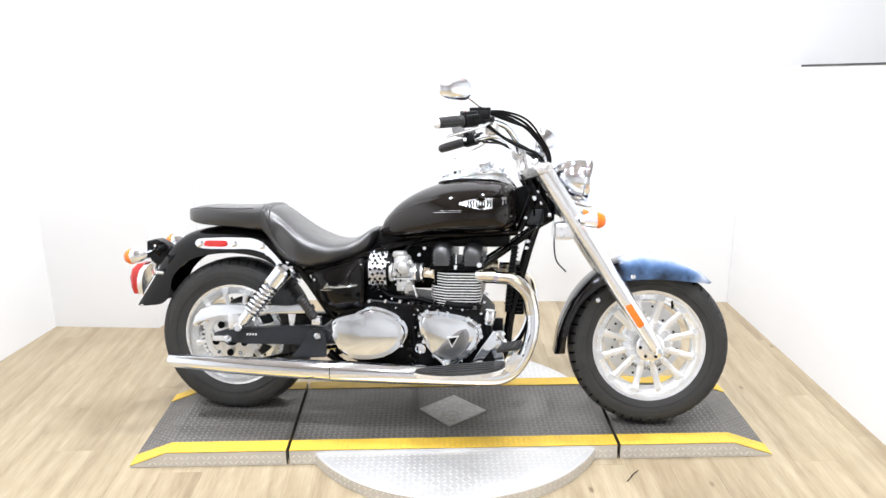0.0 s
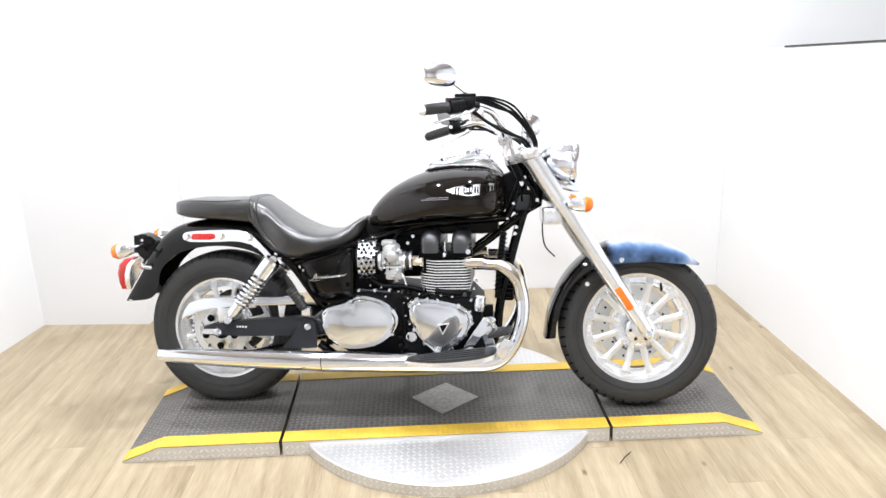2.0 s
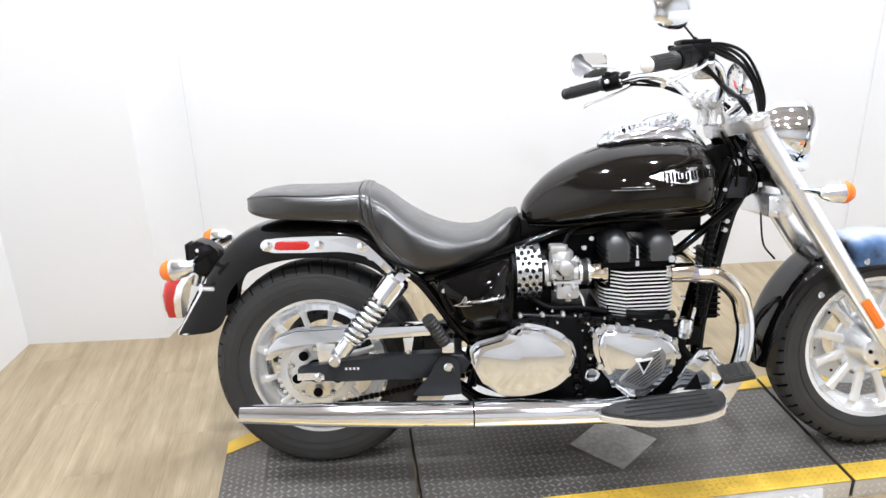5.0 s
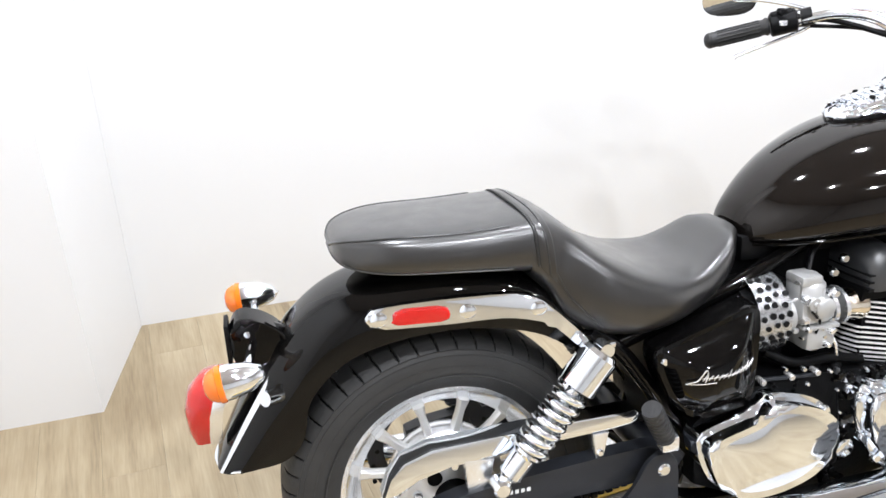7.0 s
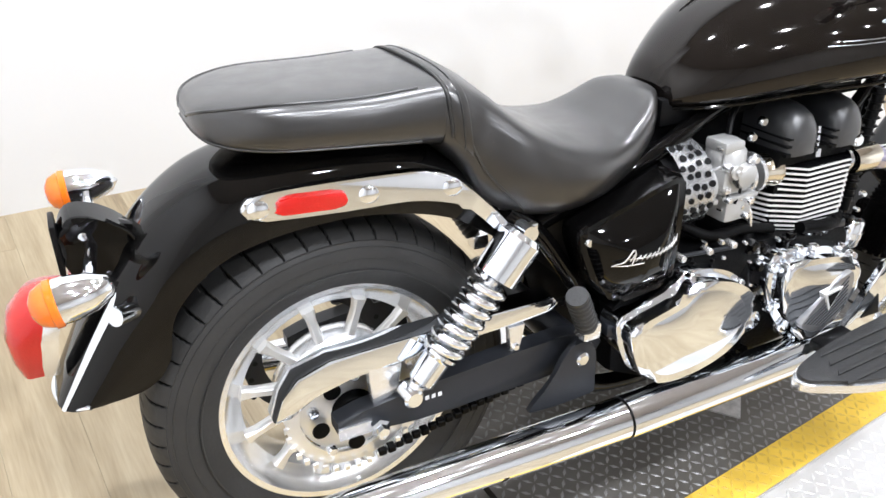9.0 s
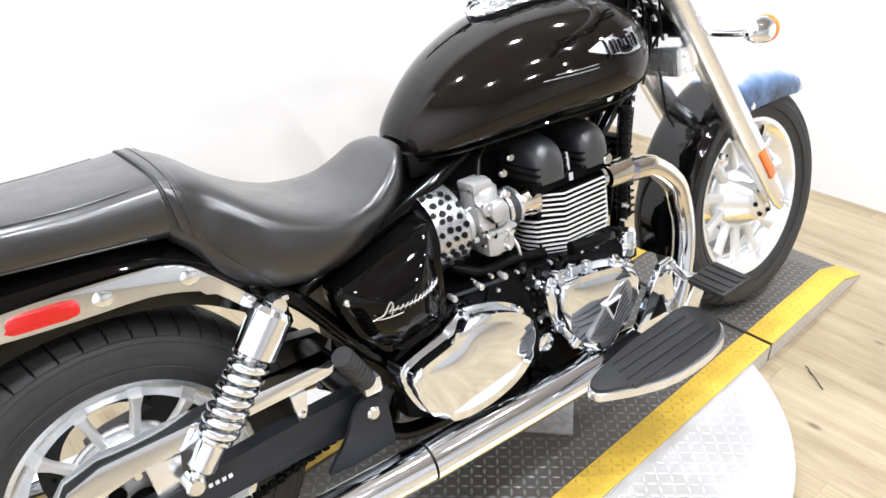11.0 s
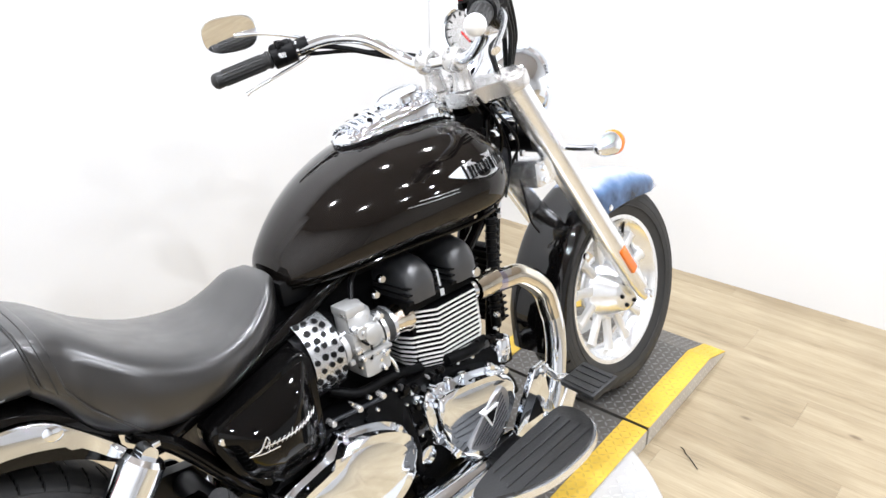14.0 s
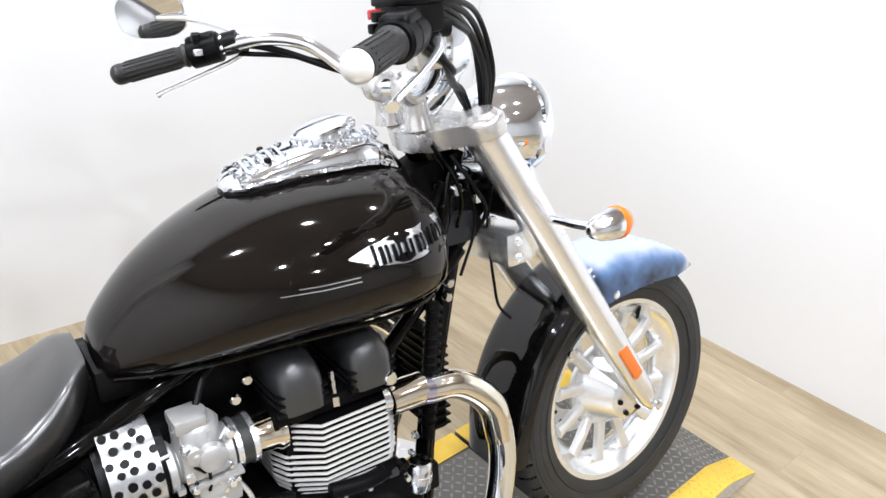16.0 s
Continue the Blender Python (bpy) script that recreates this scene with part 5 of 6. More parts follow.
for s in (-1, 1):
    g = group("shock_absorber", "chrome coil-over rear shock absorber")
    a, b = Vector((-0.604, s * 0.172, 0.584)), Vector((-0.79, s * 0.17, 0.357))
    d = (b - a).normalized()
    L = (b - a).length
    bp("shroud", tube([a, a + d * 0.008, a + d * 0.075, a + d * 0.08], [0.029, 0.035, 0.035, 0.022], 28, smooth=False), M_CHROME, "smooth chrome upper shroud", g, sharp=22)
    bp("damper", rod(a + d * 0.07, a + d * (L - 0.01), 0.012, 18), M_CHROMESOFT, "", g)
    u = d.orthogonal().normalized()
    v = d.cross(u)
    turns, n = 7.5, 150
    pts = [a + d * (0.08 + 0.135 * k / n) + (u * math.cos(2 * math.pi * turns * k / n) + v * math.sin(2 * math.pi * turns * k / n)) * 0.0265 for k in range(n + 1)]
    bp("spring", tube(pts, 0.0068, 10, smooth=False), M_CHROME, "chrome coil spring", g)
    bp("spring_seat", tube([a + d * 0.213, a + d * 0.218, a + d * 0.224, a + d * 0.266, a + d * 0.272], [0.0285, 0.0285, 0.022, 0.0215, 0.017], 24, smooth=False), M_CHROME, "", g, sharp=30)
    bp("foot", lathe([(-0.016, 0), (-0.016, 0.016), (0.012, 0.016), (0.016, 0.012), (0.016, 0)], b, (0, s, 0), 24), M_CHROME, "", g)
    bp("top_eye", lathe([(-0.016, 0), (-0.016, 0.013), (0.014, 0.013), (0.014, 0)], a - d * 0.005, (0, s, 0), 20), M_CHROME, "", g)
    bp("upper_bolt", box(a.x + 0.014, a.y - s * 0.012, a.z + 0.004, 0.03, 0.012, 0.01, 0.003, 2), M_CHROME, "", g)

# pillion peg and bracket
for s in (-1, 1):
    g = group("pillion_peg", "folded black rubber pillion footpeg on a grey bracket")
    bp("bracket", slab(smooth_outline([(-0.515, 0.345), (-0.49, 0.36), (-0.462, 0.352), (-0.452, 0.32), (-0.452, 0.262), (-0.46, 0.25), (-0.57, 0.248), (-0.575, 0.262), (-0.54, 0.3)], 3), s * 0.14, s * 0.15, 0.002), M_SWING, "", g)
    bp("bracket_bolt", bolt(-0.483, s * 0.15, 0.33, 0.013, 0.008, (0, s, 0)), M_CHROME, "", g)
    p, q = Vector((-0.49, s * 0.165, 0.405)), Vector((-0.533, s * 0.19, 0.483))
    bp("peg_rubber", tube([p, q], 0.0175, 20, smooth=False), M_GRIP, "black ribbed rubber", g)
    for k in range(7):
        c = p + (q - p) * (0.12 + 0.13 * k)
        bp("peg_rib", lathe([(-0.003, 0.0175), (0, 0.0195), (0.003, 0.0175)], c, (q - p), 20), M_GRIP, "", g)
    g.location.y = s * 0.026
    bp("peg_hinge", box(-0.482, s * 0.158, 0.392, 0.034, 0.03, 0.03, 0.006), M_CHROMESOFT, "", g)

# ---- steering head, headlamp, handlebar ----
yk = group("fork_yoke", "polished top yoke with bar risers")
YC = Vector((0.338, 0, 0.947))
NF = Vector((0.966, 0, 0.258))
YN = Vector((-0.258, 0, 0.966))
for s in (-1, 1):
    bp("fork_cap", lathe([(0, 0.03), (0.006, 0.03), (0.012, 0.024), (0.014, 0.0)], YC + Vector((0.008, s * 0.096, 0)) + YN * 0.014, YN, 28), M_YOKE, "silver fork cap", yk)
    bp("riser", tube([(0.272, s * 0.042 + 0.014, 0.948), (0.27, s * 0.042 + 0.014, 0.972), (0.265, s * 0.042 + 0.014, 1.0)], [0.025, 0.02, 0.019], 20), M_YOKE, "polished bar riser", yk)
    bp("riser_clamp", lathe([(-0.02, 0.012), (-0.019, 0.022), (-0.013, 0.027), (0.013, 0.027), (0.019, 0.022), (0.02, 0.012)], (0.258, s * 0.042 + 0.014, 1.012), (0, 1, 0), 24), M_YOKE, "rounded bar clamp", yk)
    bp("clamp_bolt", bolt(0.24, s * 0.042 + 0.014, 1.034, 0.006, 0.006, (-0.4, 0, 1)), M_CHROME, "", yk)
yoke_half = [(-0.085, 0.0), (-0.083, 0.035), (-0.07, 0.058), (-0.052, 0.075), (-0.034, 0.1), (-0.02, 0.125), (0.0, 0.136), (0.026, 0.132), (0.042, 0.112), (0.04, 0.085), (0.022, 0.062), (0.012, 0.03), (0.01, 0.0)]
yp = smooth_outline(yoke_half + [(u, -v) for u, v in yoke_half[-2:0:-1]], 3)
bm = bmesh.new()
lo = [bm.verts.new(YC + NF * u + Vector((0, v, 0)) - YN * 0.018) for u, v in yp]
hi = [bm.verts.new(YC + NF * u + Vector((0, v, 0)) + YN * 0.016) for u, v in yp]
for i in range(len(yp)):
    bm.faces.new((lo[i], lo[(i + 1) % len(yp)], hi[(i + 1) % len(yp)], hi[i]))
bf = bm.faces.new(lo[::-1])
tf = bm.faces.new(hi)
bmesh.ops.bevel(bm, geom=list(set(tf.edges) | set(bf.edges)), offset=0.007, segments=3, affect="EDGES", profile=0.5)
bp("yoke_plate", bm, M_YOKE, "", yk)
bp("stem_nut", lathe([(0, 0), (0, 0.012), (0.006, 0.012), (0.009, 0.008), (0.009, 0)], YC + NF * -0.066 + YN * 0.016, YN, 6), M_CHROME, "", yk, smooth=False)
bp("stem_washer", lathe([(0, 0), (0, 0.016), (0.002, 0.016), (0.003, 0)], YC + NF * -0.066 + YN * 0.0155, YN, 24), M_CHROME, "", yk)
bp("lower_yoke", rod(UP + DF * 0.22 + Vector((-0.012, -0.085, 0)), UP + DF * 0.22 + Vector((-0.012, 0.085, 0)), 0.03, 20), M_SATIN, "black lower yoke", yk)
bp("yoke_cover", box(0.425, 0, 0.722, 0.07, 0.19, 0.062, 0.012), M_CHROMESOFT, "bright lower yoke cover", yk)
for z in (0.745, 0.715):
    bp("cover_bolt", bolt(0.415, -0.095, z - 0.008, 0.008, 0.006), M_CHROME, "", yk)
bp("cable_guide", tube([(0.46, -0.09, 0.745), (0.49, -0.11, 0.74), (0.5, -0.12, 0.735)], 0.008, 10), M_CHROMESOFT, "", yk)

hl = group("headlamp", "round chrome headlamp")
AXH = Vector((1, 0, -0.12)).normalized()
hc = Vector((0.383, 0.012, 0.929))
bp("bucket", lathe([(-0.014, 0.0), (-0.008, 0.026), (0.014, 0.053), (0.05, 0.075), (0.09, 0.082), (0.115, 0.085), (0.125, 0.085)], hc, AXH, 48), M_CHROME, "", hl)
bp("rim_ring", lathe([(0.118, 0.085), (0.121, 0.09), (0.135, 0.091), (0.143, 0.086), (0.143, 0.081)], hc, AXH, 48), M_CHROME, "", hl)
bp("lens", lathe([(0.148, 0.0), (0.147, 0.03), (0.145, 0.06), (0.139, 0.083)][::-1], hc, AXH, 40), M_CLEAR, "clear domed lens", hl)
bp("reflector_bowl", lathe([(0.075, 0.0), (0.08, 0.02), (0.11, 0.06), (0.133, 0.082)], hc, AXH, 40), M_MIRROR, "", hl)
bp("bracket", tube([(0.43, -0.05, 0.85), (0.49, -0.04, 0.825), (0.53, 0, 0.82), (0.49, 0.04, 0.825), (0.43, 0.05, 0.85)], 0.013, 12), M_CHROME, "chrome lower bracket", hl)
bp("mount", rod((0.36, 0, 0.86), (0.46, 0, 0.845), 0.022, 16), M_CHROME, "", hl)

sp = group("speedometer", "chrome-cased round speedometer above the headlamp")
AXS = Vector((0.97, 0, -0.1)).normalized()
sc0 = Vector((0.33, 0.01, 1.062))
bp("case", lathe([(0.0, 0.052), (0.004, 0.056), (0.024, 0.054), (0.05, 0.045), (0.066, 0.028), (0.072, 0.0)], sc0, AXS, 40), M_CHROME, "", sp)
bp("bezel", lathe([(-0.004, 0.046), (-0.006, 0.05), (0.0, 0.056), (0.006, 0.056)], sc0, AXS, 40), M_CHROME, "", sp)
bp("dial", lathe([(0.001, 0.0), (0.001, 0.047)], sc0, AXS, 40), M_YOKE, "silver-grey dial face", sp)
e1 = Vector((0, 1, 0))
e2 = AXS.cross(e1)
for k in range(11):
    a = radians(-130 + 26 * k)
    c = sc0 - AXS * 0.0005 + (e1 * math.sin(a) + e2 * math.cos(a)) * 0.038
    bp("tick", rod(c - (e1 * math.sin(a) + e2 * math.cos(a)) * 0.005, c + (e1 * math.sin(a) + e2 * math.cos(a)) * 0.004, 0.0014, 4), M_SATIN, "", sp)
bp("needle", rod(sc0 - AXS * 0.001, sc0 - AXS * 0.001 + (e1 * -0.7 + e2 * -0.7) * 0.034, 0.0016, 6), M_RED, "", sp)
bp("stalk", tube([(0.382, 0.01, 1.04), (0.355, 0, 1.0), (0.31, 0, 0.965)], 0.014, 12), M_CHROME, "", sp)

hb = group("handlebar", "wide chrome swept-back handlebar")
right = [(0.254, -0.045, 1.012), (0.252, -0.085, 1.022), (0.24, -0.13, 1.055), (0.205, -0.178, 1.097), (0.15, -0.225, 1.113), (0.085, -0.27, 1.104), (0.015, -0.322, 1.094), (-0.045, -0.357, 1.082)]
near = right[:5] + [(0.09, -0.272, 1.109), (0.024, -0.325, 1.104), (-0.022, -0.354, 1.096)]
far = lambda x, y, z: (x, -y * 1.11, z - 0.09 * abs(y))
bp("bar", tube([far(*q_) for q_ in right[::-1]] + [(0.255, 0, 1.01)] + near, 0.0125, 18), M_CHROME, "chrome tube", hb)
for s in (-1, 1):
    p, q = Vector((0.056, -0.3, 1.108)), Vector((-0.024, -0.355, 1.095))
    if s > 0:
        p, q = Vector(far(0.05, -0.298, 1.1)), Vector(far(-0.05, -0.36, 1.081))
    d = (q - p).normalized()
    bp("grip", tube([p, p + d * 0.006, p + d * 0.012, q - d * 0.006, q], [0.018, 0.021, 0.0175, 0.0175, 0.0185], 22, smooth=False), M_GRIP, "black rubber grip", hb)
    for k in range(16):
        a = 2 * math.pi * k / 16
        u = d.orthogonal().normalized()
        v = d.cross(u)
        o = (u * math.cos(a) + v * math.sin(a)) * 0.0175
        bp("grip_rib", rod(p + d * 0.02 + o, q - d * 0.012 + o, 0.0014, 6), M_GRIP, "", hb)
    bp("bar_end", tube([q - d * 0.001, q + d * 0.004, q + d * 0.01, q + d * 0.015, q + d * 0.018], [0.016, 0.0185, 0.017, 0.0125, 0.005], 18, smooth=False), M_FIN if s < 0 else M_GRIP, "bar end weight", hb)
    c = p - d * 0.028
    bp("switch_drum", tube([c - d * 0.03, c - d * 0.027, c + d * 0.024, c + d * 0.027], [0.022, 0.026, 0.026, 0.022], 22, smooth=False), M_SATIN, "black round switch housing", hb, sharp=25)
    bp("drum_seam", tube([c - d * 0.002, c + d * 0.001], 0.0264, 22, smooth=False), M_ENGINE, "", hb)
    bp("perch_clamp", tube([c - d * 0.06, c - d * 0.036], [0.02, 0.02], 18, smooth=False), M_SATIN, "", hb)
    bp("perch_arm", rod(c - d * 0.048, c - d * 0.05 + Vector((0.045, 0, -0.004)), 0.011, 12), M_SATIN, "", hb)
    bp("perch_bolt", bolt(*(c - d * 0.048 + Vector((-0.018, 0, 0.008))), 0.005, 0.006, (-0.8, 0, 0.5)), M_CHROMESOFT, "", hb)
    bp("switch_box", moved(box(0, 0, 0.004, 0.05, 0.038, 0.05, 0.009, 3), Matrix.Translation(c) @ d.to_track_quat("X", "Z").to_matrix().to_4x4()), M_SATIN, "black switch housing", hb)
    for k, (dx, dz, mt) in enumerate(((-0.012, 0.018, M_SATIN), (0.008, 0.02, M_RED if s < 0 else M_SATIN), (0.012, 0.004, M_SATIN), (-0.012, -0.006, M_CHROMESOFT))):
        bp("switch_button", box(c.x - 0.02 + dx * 0.4, c.y - s * 0.02 + dx, c.z + dz + 0.006, 0.014, 0.012, 0.012, 0.003), mt, "", hb)
    bp("perch", tube([c - d * 0.03, c - d * 0.055], 0.019, 14, smooth=False), M_SATIN, "black lever perch", hb)
    if s < 0:
        bp("reservoir", moved(box(0.115, -0.25, 1.13, 0.07, 0.05, 0.036, 0.007, 2), Matrix.Identity(4)), M_SATIN, "black brake reservoir", hb)
        bp("reservoir_cap", box(0.115, -0.25, 1.15, 0.074, 0.054, 0.01, 0.004), M_SATIN, "", hb)
    lv = [c - d * 0.045 + Vector((0.03, 0, -0.012)), c + Vector((0.05, 0, -0.02)), c + d * 0.06 + Vector((0.05, 0, -0.03)), c + d * 0.12 + Vector((0.038, 0, -0.042)), c + d * 0.135 + Vector((0.04, 0, -0.045))]
    bp("lever", tube(lv, [0.008, 0.007, 0.006, 0.006, 0.009], 12, flat=0.7), M_CHROMESOFT, "bare alloy hand lever", hb)
    for k, (rr, pts) in enumerate(((0.006, [c - d * 0.05, (0.175, s * 0.235, 1.07), (0.25, s * 0.15, 1.03), (0.33, s * 0.07, 1.0), (0.37, s * 0.05, 0.93)]),
                                   (0.0055, [c - d * 0.05 + Vector((0.02, 0, 0.02)), (0.21, s * 0.22, 1.115), (0.3, s * 0.14, 1.085), (0.35, s * 0.09, 1.02), (0.375, s * 0.06, 0.95), (0.37, s * 0.05, 0.88)]),
                                   (0.0045, [c - d * 0.05 + Vector((0.01, 0, -0.02)), (0.19, s * 0.23, 1.06), (0.23, s * 0.17, 1.045), (0.29, s * 0.1, 1.02), (0.345, s * 0.06, 0.97)]))):
        if s > 0 and k == 1:
            continue
        bp("control_cable", tube(pts, rr, 10), M_SATIN, "", hb)
    if s < 0:
        for o_, rr in ((0.0, 0.005), (0.009, 0.0045), (0.018, 0.004)):
            bp("control_cable", tube([(0.11, -0.258, 1.142), (0.18 + o_, -0.238 + o_ * 0.3, 1.135 + o_ * 0.5), (0.265 + o_, -0.175, 1.1 + o_), (0.325 + o_, -0.13, 1.045), (0.36 + o_ * 0.6, -0.09, 0.99), (0.365, -0.07, 0.92)], rr, 10), M_SATIN, "", hb)
        bp("lever_pivot", box(0.155, -0.222, 1.085, 0.05, 0.03, 0.045, 0.01, 3), M_YOKE, "bright cast lever pivot", hb)
        bp("pivot_screw", bolt(0.155, -0.222, 1.108, 0.01, 0.008, (0, 0, 1)), M_CHROME, "", hb)

for s in (-1, 1):
    g = group("mirror", "oval chrome rear-view mirror on a slim stem")
    bp("stem", tube([(0.14, -0.24, 1.14), (0.12, -0.262, 1.155), (0.085, -0.295, 1.18), (0.05, -0.325, 1.2)] if s < 0 else [(0.14, 0.27, 1.085), (0.12, 0.32, 1.11), (0.085, 0.4, 1.13), (0.045, 0.45, 1.135)], 0.0055, 10), M_CHROME, "", g)
    nrm = Vector((-0.66, -s * 0.75, -0.05)).normalized() if s < 0 else Vector((-0.51, -0.81, -0.25)).normalized()
    side_ = nrm.cross(Vector((0, 0, 1))).normalized()
    upv = side_.cross(nrm)
    c = Vector((0.03, -0.33, 1.216)) if s < 0 else Vector((0.035, 0.455, 1.14))
    loops = []
    for k, (dep, f) in enumerate(((0.0, 0.96), (0.004, 1.0), (0.012, 0.98), (0.024, 0.82), (0.034, 0.52), (0.038, 0.15))):
        loops.append([c - nrm * dep + (side_ * ((0.074 if s < 0 else 0.064) * sup(math.cos(a), 0.7)) + upv * (0.044 * sup(math.sin(a), 0.75))) * f for a in [2 * math.pi * i / 40 for i in range(40)]])
    bp("shell", rings(loops), M_CHROME, "chrome mirror shell", g)
    bp("glass", rings([[c + nrm * dep + (side_ * ((0.07 if s < 0 else 0.06) * sup(math.cos(a), 0.7)) + upv * (0.040 * sup(math.sin(a), 0.75))) for a in [2 * math.pi * i / 40 for i in range(40)]] for dep in (0.0, 0.002)]), M_MIRROR, "mirror glass", g)

# ---- indicators and tail lamp ----
def bullet(name, tip, back, r, stalk, label):
    """Bullet indicator: amber lens at tip, chrome body to back."""
    g = group(name, label)
    tip, back = Vector(tip), Vector(back)
    d = back - tip
    L = d.length
    bp("lens", lathe([(0.006, 0.0), (0.008, r * 0.45), (0.014, r * 0.8), (0.024, r * 0.97), (0.03, r)], tip, d, 28), M_ORANGE, "amber lens", g)
    bp("lens_rim", lathe([(0.028, r), (0.029, r * 1.07), (0.036, r * 1.07), (0.038, r)], tip, d, 28), M_ORANGE, "", g)
    bp("body", lathe([(0.036, r), (0.05, r * 1.0), (L * 0.7, r * 0.85), (L * 0.9, r * 0.5), (L, 0.0)], tip, d, 28), M_CHROME, "chrome bullet body", g)
    bp("stalk", tube(stalk, 0.008, 12), M_CHROME, "", g)
    return g


for s in (-1, 1):
    bullet("front_indicator", (0.563, s * 0.212, 0.768), (0.458, s * 0.212, 0.768), 0.027, [(0.49, s * 0.212, 0.768), (0.478, s * 0.17, 0.768), (0.468, s * 0.12, 0.77)], "chrome bullet indicator with amber lens")
    if s < 0:
        bullet("rear_indicator", (-1.256, -0.138, 0.613), (-1.15, -0.138, 0.627), 0.028, [(-1.185, -0.135, 0.623), (-1.178, -0.08, 0.627), (-1.17, -0.02, 0.63)], "chrome bullet rear indicator with amber lens")
    else:
        bullet("rear_indicator", (-1.222, 0.15, 0.645), (-1.116, 0.145, 0.652), 0.028, [(-1.16, 0.146, 0.645), (-1.165, 0.08, 0.64), (-1.17, 0.02, 0.635)], "chrome bullet rear indicator with amber lens")
tl = group("tail_lamp", "red tail lamp on a chrome base")
tl.location = (-0.042, 0.0, -0.012)
loops = []
for k, (f, zc, xo) in enumerate(((0.25, 0.592, -1.185), (0.75, 0.585, -1.2), (0.95, 0.563, -1.215), (0.95, 0.53, -1.225), (0.7, 0.49, -1.232), (0.4, 0.462, -1.235))):
    dep = 0.034 * f
    loops.append([(xo - dep * max(0, math.cos(a)) + 0.012 * (math.cos(a) < 0), 0.045 * f * sup(math.sin(a), 0.8), zc) for a in [2 * math.pi * i / 24 for i in range(24)]])
bp("lens", rings(loops), M_RED, "red lens", tl)
base = [[(x + 0.02, y * 1.02, z - 0.003) for x, y, z in lp] for lp in loops]
bp("base", rings(base), M_CHROMESOFT, "bright lamp base", tl)
pb = group("plate_bracket", "black number plate bracket behind the mudguard")
pb.location = (-0.038, 0.0, -0.004)
bp("hood", slab(smooth_outline([(-1.172, 0.63), (-1.165, 0.662), (-1.148, 0.677), (-1.118, 0.67), (-1.088, 0.648), (-1.078, 0.625), (-1.098, 0.596), (-1.122, 0.576), (-1.142, 0.575), (-1.158, 0.59)], 3), 0.03, -0.03, 0.009, 3), M_BLACK, "black moulded bracket", pb)
bp("back_plate", box(-1.173, 0, 0.635, 0.008, 0.058, 0.07, 0.003, 2), M_SATIN, "black plate carrier", pb)
bp("arm", tube([(-1.11, 0, 0.635), (-1.085, 0, 0.625), (-1.065, 0, 0.605)], [0.024, 0.022, 0.024], 14), M_BLACK, "", pb)
bp("edge_welt", tube([(-1.11, -0.031, 0.668), (-1.084, -0.033, 0.645), (-1.08, -0.033, 0.625), (-1.098, -0.033, 0.598), (-1.12, -0.031, 0.578)], 0.003, 8), M_BLACK, "", pb)
bp("tail_bolt", rod((-1.1, -0.06, 0.548), (-1.125, -0.085, 0.556), 0.013, 14), M_CHROME, "short chrome stub", pb)
bp("stem", tube([(-1.155, 0, 0.606), (-1.158, 0, 0.57), (-1.166, 0, 0.545)], 0.013, 12), M_CHROMESOFT, "bright stem under the bracket", pb)
bp("screw", bolt(-1.14, -0.032, 0.652, 0.006, 0.005), M_CHROME, "", pb)
A_, B_ = spline([(x, 0, z) for x, z in rf_crown[:4]], 5), spline([(x, 0, z) for x, z in rf_low[:4]], 5)
lp_ = []
for i in range(11):
    ring = []
    for off in (0.0015, -0.003):
        for th in (np.linspace(45, 55, 6) if off > 0 else np.linspace(55, 45, 6)):
            c_, s_ = math.cos(radians(th)), math.sin(radians(th))
            ring.append(B_[i] + (A_[i] - B_[i]) * (sup(s_, 0.62) + off * 12) + Vector((0, -(0.0785 + off) * sup(c_, 0.55), 0)))
    lp_.append(ring)
bp("tail_trim", rings(lp_), M_CHROME, "bright strip down the mudguard tail")

# ---- tank dressing ----
TK = np.array(tank_keys)


def tank_y(x, z):
    w, t, b, m = (np.interp(x, TK[:, 0], TK[:, i]) for i in (1, 2, 3, 4))
    if z >= m:
        s_ = max(0.0, min(1.0, (z - m) / (t - m))) ** 1.0
        return w * max(0.0, 1 - s_ * s_) ** 0.5
    s_ = max(0.0, min(1.0, (m - z) / (m - b))) ** (1 / 0.55)
    return w * max(0.0, 1 - s_ * s_) ** 0.375


def tank_patch(lowf, highf, x0, x1, off, n=24, rows=5, side_=-1):
    bm = bmesh.new()
    g = []
    for i in range(n + 1):
        x = x0 + (x1 - x0) * i / n
        a, b = lowf(x), highf(x)
        g.append([bm.verts.new((x, side_ * (tank_y(x, a + (b - a) * j / rows) + off), a + (b - a) * j / rows)) for j in range(rows + 1)])
    for i in range(n):
        for j in range(rows):
            bm.faces.new((g[i][j], g[i + 1][j], g[i + 1][j + 1], g[i][j + 1]))
    r = bmesh.ops.solidify(bm, geom=list(bm.faces), thickness=0.0012)
    return bm


